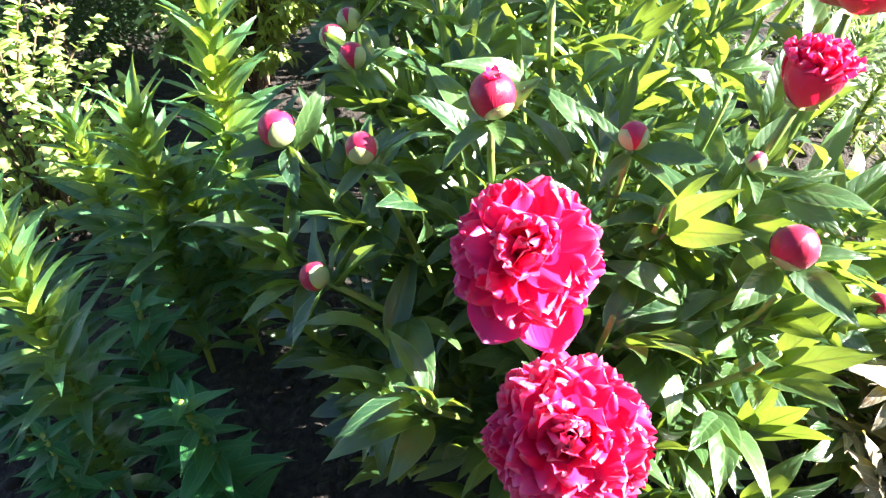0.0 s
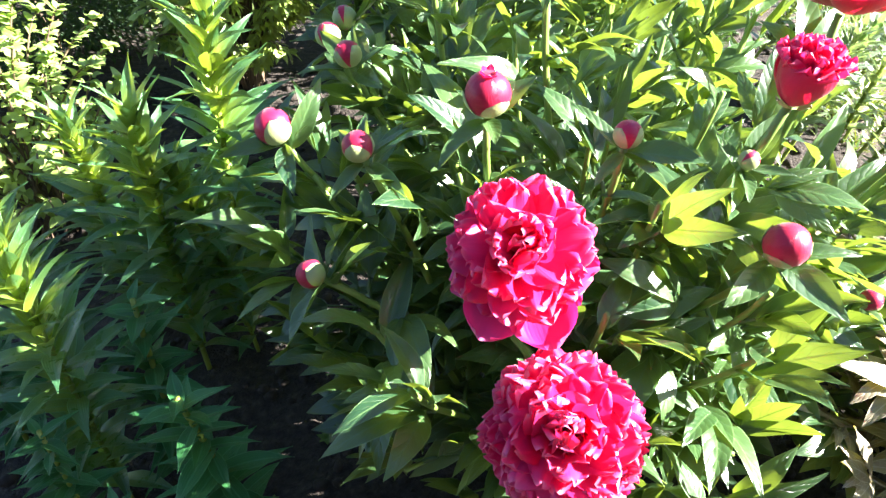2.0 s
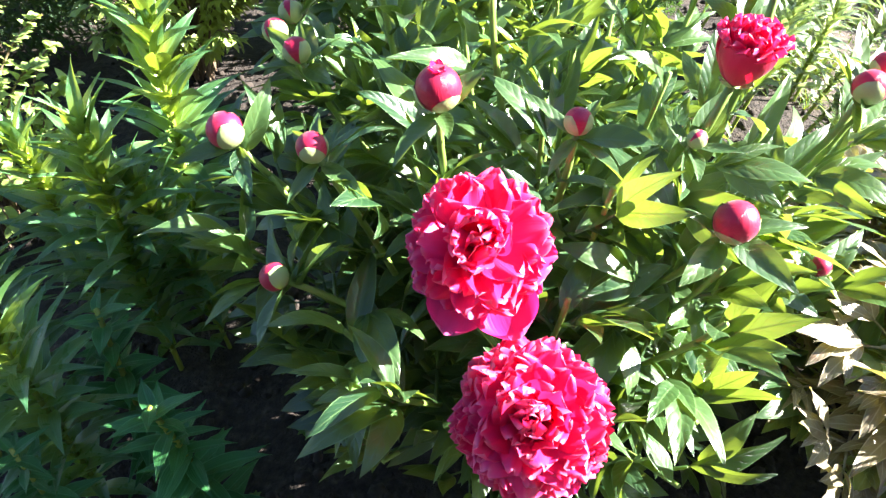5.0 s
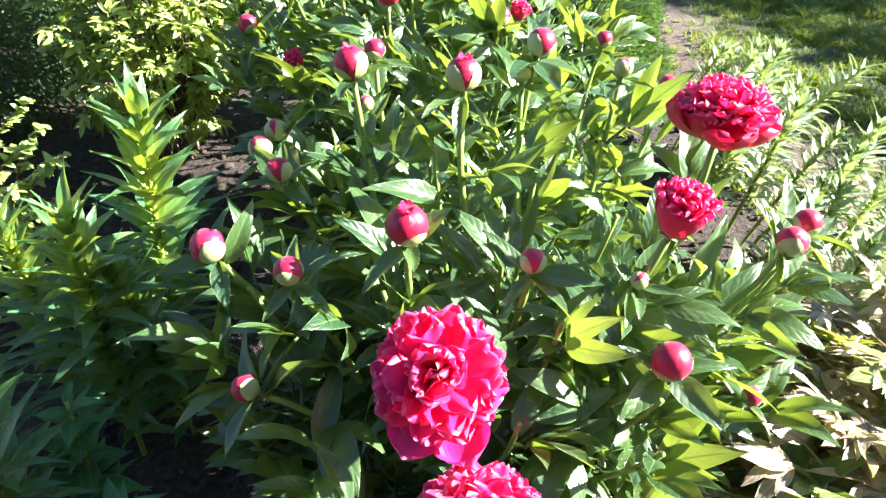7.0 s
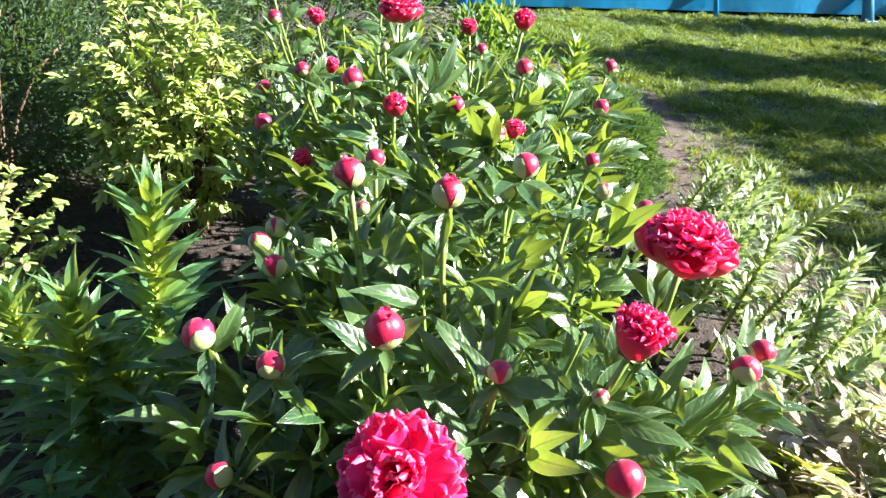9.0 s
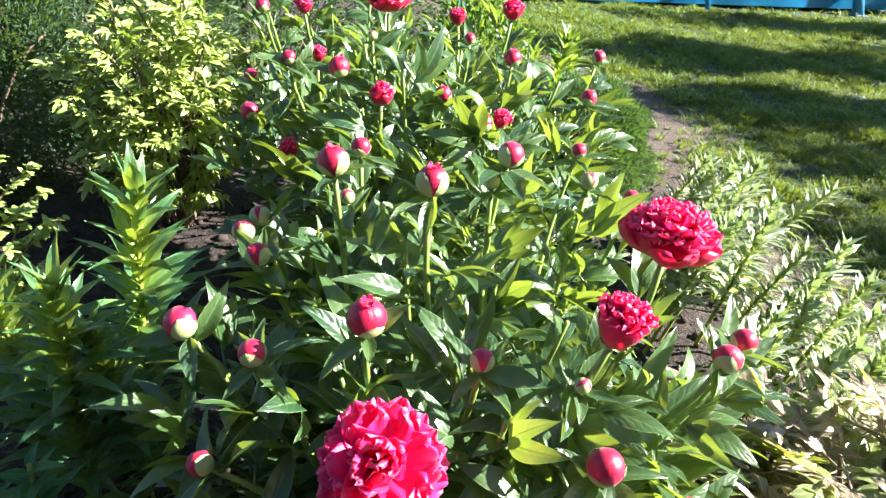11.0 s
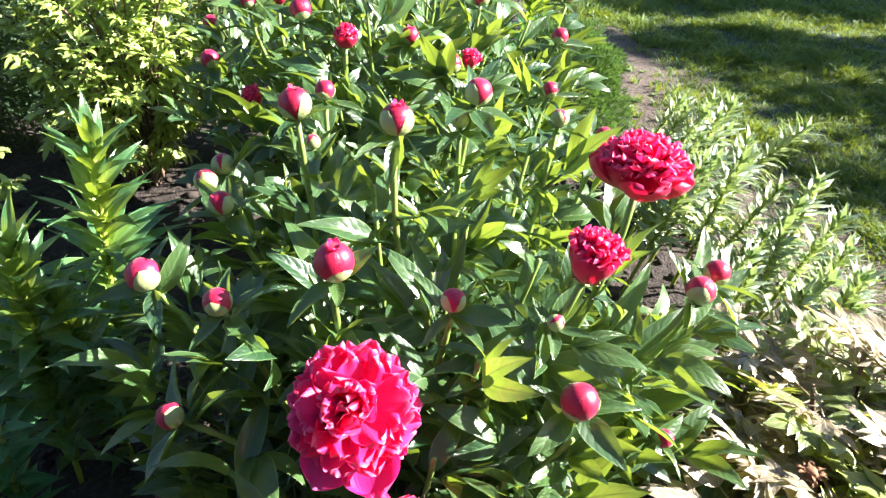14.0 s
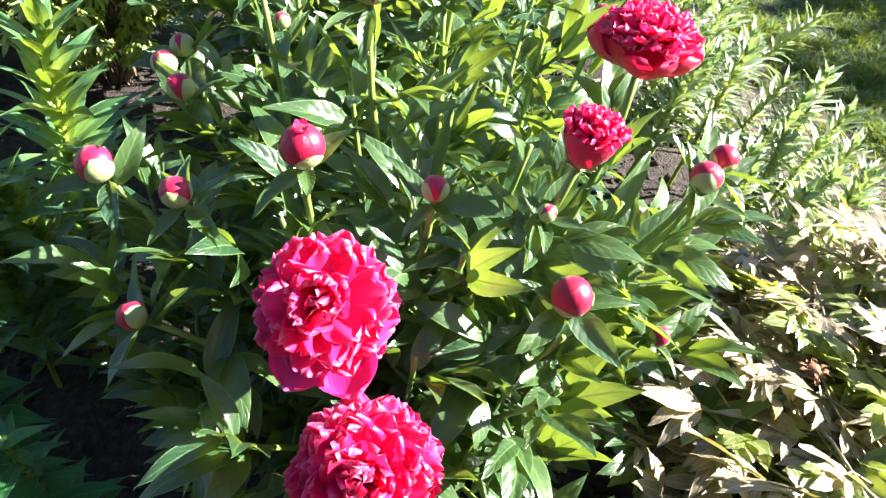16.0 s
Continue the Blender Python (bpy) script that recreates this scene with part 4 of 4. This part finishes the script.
# ---- shrubs ----
def leafy_shrub(seed, name, label, centre, radii, foot, twigs, leaves, data, sizes, wood=0.004, droop=0.2, shell=0.55, stem_material=None, more=0):
    """Twigs that rise from the foot to a rounded crown, with single leaves along them."""
    rng = random.Random(seed)
    plant = thing(name, (*foot, 0), label, "shrub")
    c = Vector(centre)
    lines = []
    for i in range(twigs):
        zz = 1 - 1.7 * (i + 0.5) / twigs
        a = i * 2.4 + rng.uniform(-0.3, 0.3)
        rr = math.sqrt(max(0.0, 1 - zz * zz))
        k = rng.uniform(0.80, 1.12)
        p = c + Vector((radii[0] * rr * math.cos(a), radii[1] * rr * math.sin(a), radii[2] * zz)) * k
        p.z = max(p.z, 0.08)
        root = Vector((foot[0] + rng.uniform(-0.06, 0.06), foot[1] + rng.uniform(-0.06, 0.06), -0.01))
        line = bezier(root, root.lerp(p, 0.3) + Vector((0, 0, 0.35 * p.z)), root.lerp(p, 0.75) + Vector((0, 0, 0.12)), p, 10)
        stalk(plant, line, wood, stem_material or WOODY)
        per = leaves // twigs
        for j in range(per):
            s = shell + (1 - shell) * (j + rng.random()) / per
            q = line[int(s * 9.99)].lerp(line[int(s * 9.99) + 1], s * 9.99 % 1)
            b = j * 2.4 + rng.uniform(-0.6, 0.6)
            out = (q - c).normalized() * 0.8 + Vector((math.cos(b), math.sin(b), rng.uniform(-0.3, 0.5) - droop))
            part("leaf", rng.choice(data), plant, aim(q - plant.location, out, Vector((rng.uniform(-0.5, 0.5), rng.uniform(-0.5, 0.5), 1)) + 0.5 * SUN, rng.uniform(*sizes)))
        lines.append(line)
    if more:
        arrays = []
        for d in data:
            co = np.empty(len(d.vertices) * 3)
            d.vertices.foreach_get("co", co)
            arrays.append((co.reshape(-1, 3), [tuple(f.vertices) for f in d.polygons]))
        verts, faces, n = [], [], 0
        for k in range(more):
            line = lines[k % twigs]
            s = shell * 0.8 + (1 - shell * 0.8) * rng.random()
            q = line[int(s * 9.99)].lerp(line[int(s * 9.99) + 1], s * 9.99 % 1)
            b = rng.uniform(0, 6.28)
            out = (q - c).normalized() * 0.8 + Vector((math.cos(b), math.sin(b), rng.uniform(-0.3, 0.5) - droop))
            m = np.array(aim(q - plant.location, out, Vector((rng.uniform(-0.5, 0.5), rng.uniform(-0.5, 0.5), 1)) + 0.5 * SUN, rng.uniform(*sizes)))
            co, fs = arrays[k % len(arrays)]
            verts.append(co @ m[:3, :3].T + m[:3, 3])
            faces += [tuple(i + n for i in f) for f in fs]
            n += len(co)
        part("foliage", mesh("foliage", np.concatenate(verts).tolist(), faces, data[0].materials[0]), plant)["kind"] = "stuff"
    return plant


GOLD = [compound_leaf(R, "leaf", GOLD_LEAF, 0.03, R.uniform(0.046, 0.064), R.uniform(0.018, 0.024), 2, oblong, curl=(0.3, 1.3)) for _ in range(6)]
OVAL = [leaf_mesh("leaf", blade(R, R.uniform(0.030, 0.042), R.uniform(0.020, 0.027), ovate, 0.2, 0.8, 0.25, 0.03, nu=6), ROUND_LEAF) for _ in range(6)]

leafy_shrub(5, "golden_shrub", "rounded shrub with chartreuse sunlit divided leaves", (-0.65, 2.28, 0.44), (0.30, 0.31, 0.37), (-0.66, 2.34), 74, 296, GOLD, (0.75, 1.1), 0.0035, 0.2, 0.45, more=1500)
leafy_shrub(6, "light_shrub", "airy shrub with small oval light green leaves", (-0.93, 1.46, 0.32), (0.28, 0.30, 0.30), (-0.95, 1.50), 60, 300, OVAL, (0.65, 1.0), 0.0025, 0.1, 0.30, more=2400)


def fine_foliage(name, label, category, lumps, count, length, width, material, seed, upright=0.4):
    """Small leaves on many short twigs, as one mesh for each plant."""
    rng = np.random.RandomState(seed)
    pos, out = [], []
    for (cx, cy, cz), (rx, ry, rz), share in lumps:
        n = int(count * share)
        d = rng.normal(0, 1, (n, 3))
        d /= np.linalg.norm(d, axis=1)[:, None]
        r = 0.55 + 0.5 * rng.random_sample(n) ** 0.5
        r *= 1 + 0.18 * np.sin(d[:, 0] * 7 + seed) * np.cos(d[:, 1] * 6 + d[:, 2] * 5)
        p = d * r[:, None] * np.array([rx, ry, rz]) + np.array([cx, cy, cz])
        keep = p[:, 2] > 0.02
        pos.append(p[keep])
        out.append(d[keep])
    p, d = np.concatenate(pos), np.concatenate(out)
    n = len(p)
    d = d + rng.normal(0, 0.6, (n, 3)) + np.array([0, 0, upright])
    d /= np.linalg.norm(d, axis=1)[:, None]
    s = np.cross(d, rng.normal(0, 1, (n, 3)))
    s /= np.linalg.norm(s, axis=1)[:, None]
    ln = length * rng.uniform(0.6, 1.3, n)[:, None]
    w = width * rng.uniform(0.7, 1.2, n)[:, None] / 2
    nrm = np.cross(s, d)
    verts = np.stack([p, p + d * ln * 0.45 + s * w, p + d * ln - nrm * ln * 0.15, p + d * ln * 0.45 - s * w], 1).reshape(-1, 3)
    o = (np.arange(n) * 4)[:, None]
    faces = (o + np.array([0, 1, 2, 3])).tolist()
    uv = np.tile(np.array([(0, 0.5), (0.5, 1), (1, 0.5), (0.5, 0)]), (n, 1))
    plant = thing(name, (lumps[0][0][0], lumps[0][0][1], 0), label, category)
    verts = verts - np.array(plant.location)
    f = part("foliage", mesh("foliage", verts.tolist(), faces, material, uv, smooth=False), plant)
    f["kind"] = "stuff"
    r2 = random.Random(seed)
    for (cx, cy, cz), (rx, ry, rz), share in lumps:
        for i in range(7):
            a = i * 0.9 + r2.random()
            top = Vector((cx + rx * 0.6 * math.cos(a), cy + ry * 0.6 * math.sin(a), cz + rz * r2.uniform(0.1, 0.7)))
            line = bezier(Vector((cx, cy, -0.02)), Vector((cx, cy, cz * 0.4)), Vector((cx, cy, cz)).lerp(top, 0.5), top, 6)
            stalk(plant, line, 0.006, WOODY)
    return plant


fine_foliage("feathery_shrub", "dense feathery dark green shrub beside the lawn", "shrub", [((0.90, 2.70, 0.24), (0.22, 0.26, 0.27), 1.0)], 26000, 0.024, 0.006, FEATHER, 61, 0.7)
fine_foliage("leafy_hedge", "low bright green leafy shrub behind the peonies", "shrub", [((0.45, 3.25, 0.34), (0.24, 0.26, 0.36), 1.0)], 4600, 0.045, 0.022, FRESH_LEAF, 62, 0.2)
# The next two look shaded by leaf colour; nothing casts shade on them.
fine_foliage("dark_shrub", "tangled green shrub with leaves coloured dark for deep shade", "shrub", [((-1.45, 2.60, 0.42), (0.45, 0.50, 0.52), 0.45), ((-1.75, 2.0, 0.36), (0.40, 0.40, 0.42), 0.2), ((-1.15, 3.25, 0.46), (0.50, 0.42, 0.52), 0.35)], 42000, 0.034, 0.011, SHADED_LEAF, 63, 0.3)
fine_foliage("far_shrub", "tangled shrub with leaves coloured dark for deep shade", "shrub", [((-0.55, 4.2, 0.45), (0.75, 0.45, 0.55), 0.4), ((-2.0, 3.9, 0.6), (0.9, 0.6, 0.75), 0.6)], 36000, 0.045, 0.018, SHADED_LEAF, 64, 0.2)


def iris_clump():
    rng = random.Random(71)
    plant = thing("iris_clump", (-0.72, 3.1, 0), "clump of grey-green sword-shaped iris leaves", "iris")
    data = []
    for _ in range(4):
        v, f, uv = blade(rng, 0.62, 0.028, strap, 0.1, rng.uniform(0.1, 0.6), 0.2, 0.004, nu=8, nv=2)
        data.append(mesh("leaf", v, f, IRIS_LEAF, uv))
    for i in range(46):
        a = rng.uniform(0, 6.28)
        d = 0.28 * math.sqrt(rng.random())
        part("leaf", rng.choice(data), plant, aim((d * math.cos(a), 0.7 * d * math.sin(a), -0.01), (0.5 * math.cos(a) * d / 0.28, 0.5 * math.sin(a) * d / 0.28, 1), (math.cos(a), math.sin(a), 0), rng.uniform(0.8, 1.15)))


iris_clump()


# ---- weeds, litter ----
def weeds():
    rng = random.Random(81)
    shapes = [leaf_mesh("leaf", blade(rng, rng.uniform(0.02, 0.038), rng.uniform(0.010, 0.018), ovate, 0.5, 0.8, 0.2, 0.02, nu=4, nv=2), FRESH_LEAF) for _ in range(5)]
    protos = []
    for _ in range(3):
        w = thing("weed", (0, 0, 0), "small green weed seedling on bare soil", "weed", "weeds on bare soil")
        for i in range(6):
            a = i * 1.05 + rng.uniform(-0.3, 0.3)
            part("leaf", rng.choice(shapes), w, aim((0, 0, 0.002), (math.cos(a), math.sin(a), 0.3), (0, 0, 1)))
        protos.append(w)
    spots = [(-0.15, 0.83, 0.7), (-0.22, 0.70, 0.6), (-0.11, 0.62, 0.6), (0.02, 0.58, 0.5), (-0.42, 1.5, 0.6), (-0.5, 1.8, 0.7)]
    for _ in range(40):
        y = rng.uniform(1.2, 4.4)
        spots.append((edge_x(y) + rng.uniform(-0.42, 0.1), y, rng.uniform(0.8, 1.7)))
    for i, (x, y, size) in enumerate(spots):
        m = Matrix.Translation((x, y, ground_z(x, y))) @ Matrix.Rotation(rng.uniform(0, 6), 4, "Z") @ Matrix.Scale(size, 4)
        if i < 3:
            rest = protos[i]
        else:
            keep = protos[i % 3].matrix_basis.copy()
            protos[i % 3].matrix_basis = Matrix.Identity(4)
            rest = copy_thing(protos[i % 3], m)
            protos[i % 3].matrix_basis = keep
        rest.matrix_basis = m


weeds()


# ---- pool ----
def pool_material():
    m, t, p, out = nodes_of("blue vinyl")
    n = noise_node(t, 3, 4)
    t.links.new(mixc(t, n, (0.0006, 0.135, 0.30), (0.002, 0.19, 0.39)), p.inputs["Base Color"])
    p.inputs["Roughness"].default_value = 0.28
    bump(t, p, noise_node(t, 9, 4), 0.35, 0.02)
    return m


def build_pool():
    vinyl = pool_material()
    steel = plain_material("painted pool leg", (0.02, 0.16, 0.30), (0.03, 0.22, 0.38), 20, 0.4)
    m, t, water, out = nodes_of("pool water")
    water.inputs["Base Color"].default_value = (0.05, 0.30, 0.40, 1)
    water.inputs["Roughness"].default_value = 0.05
    bump(t, water, noise_node(t, 6, 3), 0.2, 0.02)
    pool = thing("frame_pool", (0.52, 7.76, 0), "blue vinyl frame swimming pool on the lawn", "pool")
    pool.rotation_euler = (0, 0, math.atan2(1.22, 4.76))
    length, width, tall = 6.0, 3.0, 0.92
    g = Gather()
    n = 96
    loop = []
    for k in range(n):
        s = k / n * 2 * (length + width)
        if s < length:
            loop.append((s, 0, 0, -1))
        elif s < length + width:
            loop.append((length, s - length, 1, 0))
        elif s < 2 * length + width:
            loop.append((2 * length + width - s, width, 0, 1))
        else:
            loop.append((0, 2 * (length + width) - s, -1, 0))
    verts, faces = [], []
    rows = 8
    for i in range(rows + 1):
        z = tall * i / rows
        for k, (x, y, nx, ny) in enumerate(loop):
            belly = 0.07 * math.sin(math.pi * i / rows) * abs(math.sin(math.pi * x / 2.3)) + 0.008 * math.sin(k * 1.7 + i)
            verts.append((x + nx * belly, y + ny * belly, z + 0.05))
    for i in range(rows):
        for k in range(n):
            a, b = i * n + k, i * n + (k + 1) % n
            faces.append((a, b, b + n, a + n))
    part("liner", mesh("liner", verts, faces, vinyl), pool)
    part("water", mesh("water", [(0, 0, 0.8), (length, 0, 0.8), (length, width, 0.8), (0, width, 0.8)], [(0, 1, 2, 3)], m), pool)
    ring = [Vector(p) for p in ((0, 0, tall + 0.05), (length, 0, tall + 0.05), (length, width, tall + 0.05), (0, width, tall + 0.05), (0, 0, tall + 0.05))]
    for a, b in zip(ring, ring[1:]):
        v, f = tube([a, b], [0.03, 0.03], 8)
        part("rail", mesh("rail", v, f, steel), pool)
    for x in (0.0, 3.0, 5.15, 6.0):
        v, f = tube([(x, -0.06, tall), (x, -0.10, 0.3), (x, -0.22, 0.0)], [0.028, 0.028, 0.03] if x < 5 else [0.06, 0.06, 0.07], 8)
        leg = part("leg", mesh("leg", v, f, steel if x > 3 else vinyl), pool)
        bm = bmesh.new()
        bmesh.ops.create_cube(bm, size=1.0)
        bmesh.ops.scale(bm, vec=(0.16, 0.16, 0.02), verts=bm.verts)
        bmesh.ops.bevel(bm, geom=bm.edges[:], offset=0.005, segments=1, affect="EDGES")
        me = bpy.data.meshes.new("foot")
        bm.to_mesh(me)
        bm.free()
        me.materials.append(steel)
        part("foot", me, leg, Matrix.Translation((x, -0.22, 0.012)))


build_pool()


# ---- trees added out of view beside the lawn, to cast shade on it ----
def tree(name, seed, foot, middle, radii, leaves, label):
    """A trunk, limbs and an open crown about the point at height middle over the foot."""
    rng, nr = random.Random(seed), np.random.RandomState(seed)
    plant = thing(name, (*foot, 0), label, "tree", "garden trees")
    trunk = bezier(Vector((0, 0, -0.05)), Vector((0.05, 0, middle * 0.3)), Vector((-0.1, 0.05, middle * 0.6)), Vector((0, 0, middle)), 8)
    v, f = tube(trunk, [0.09 * (1 - 0.09 * i) for i in range(9)], 10)
    part("trunk", mesh("trunk", v, f, WOODY), plant)
    pts = []
    for i in range(14):
        a, zz = i * 2.4, 1 - 2 * (i + 0.5) / 14
        rr = math.sqrt(1 - zz * zz) * 0.8
        b = trunk[5 + i % 4]
        e = Vector((radii[0] * rr * math.cos(a), radii[1] * rr * math.sin(a), middle + radii[2] * 0.8 * zz))
        v, f = tube([b, b.lerp(e, 0.5) + Vector((0, 0, 0.1)), e], [0.03, 0.018, 0.008], 6)
        part("limb", mesh("limb", v, f, WOODY), plant)
        for j in range(4):
            c = b.lerp(e, 0.45 + 0.2 * j)
            pts.append(nr.normal(0, 0.13, (leaves // 56, 3)) + np.array(c))
    p = np.concatenate(pts)
    n = len(p)
    d = nr.normal(0, 1, (n, 3))
    d /= np.linalg.norm(d, axis=1)[:, None]
    s = np.cross(d, nr.normal(0, 1, (n, 3)))
    s /= np.linalg.norm(s, axis=1)[:, None]
    verts = np.stack([p, p + d * 0.05 + s * 0.03, p + d * 0.11, p + d * 0.05 - s * 0.03], 1).reshape(-1, 3)
    faces = ((np.arange(n) * 4)[:, None] + np.array([0, 1, 2, 3])).tolist()
    uv = np.tile(np.array([(0, 0.5), (0.5, 1), (1, 0.5), (0.5, 0)]), (n, 1))
    c = part("crown", mesh("crown", verts.tolist(), faces, FRESH_LEAF, uv, smooth=False), plant)
    c["kind"] = "stuff"


# Invented trees; each crown is placed for the shadow band it throws.
tree("fruit_tree", 91, (8.15, 5.85), 3.0, (1.5, 0.62, 0.85), 7000, "unseen shade tree with a narrow leafy crown")
tree("fruit_tree", 92, (8.35, 4.45), 3.1, (1.2, 0.42, 0.80), 5600, "unseen shade tree with an open leafy crown")
tree("fruit_tree", 93, (8.95, 3.40), 2.9, (1.2, 0.75, 0.80), 7500, "small unseen shade tree with a broad leafy crown")
tree("fruit_tree", 94, (8.20, 2.45), 2.8, (0.9, 0.60, 0.60), 6000, "small unseen shade tree with a broad leafy crown")
tree("fruit_tree", 95, (10.2, 7.75), 3.4, (1.0, 0.50, 0.85), 4600, "unseen shade tree with an open leafy crown")
tree("fruit_tree", 96, (11.4, 6.60), 3.2, (0.9, 0.60, 0.80), 5200, "unseen shade tree with an open leafy crown")
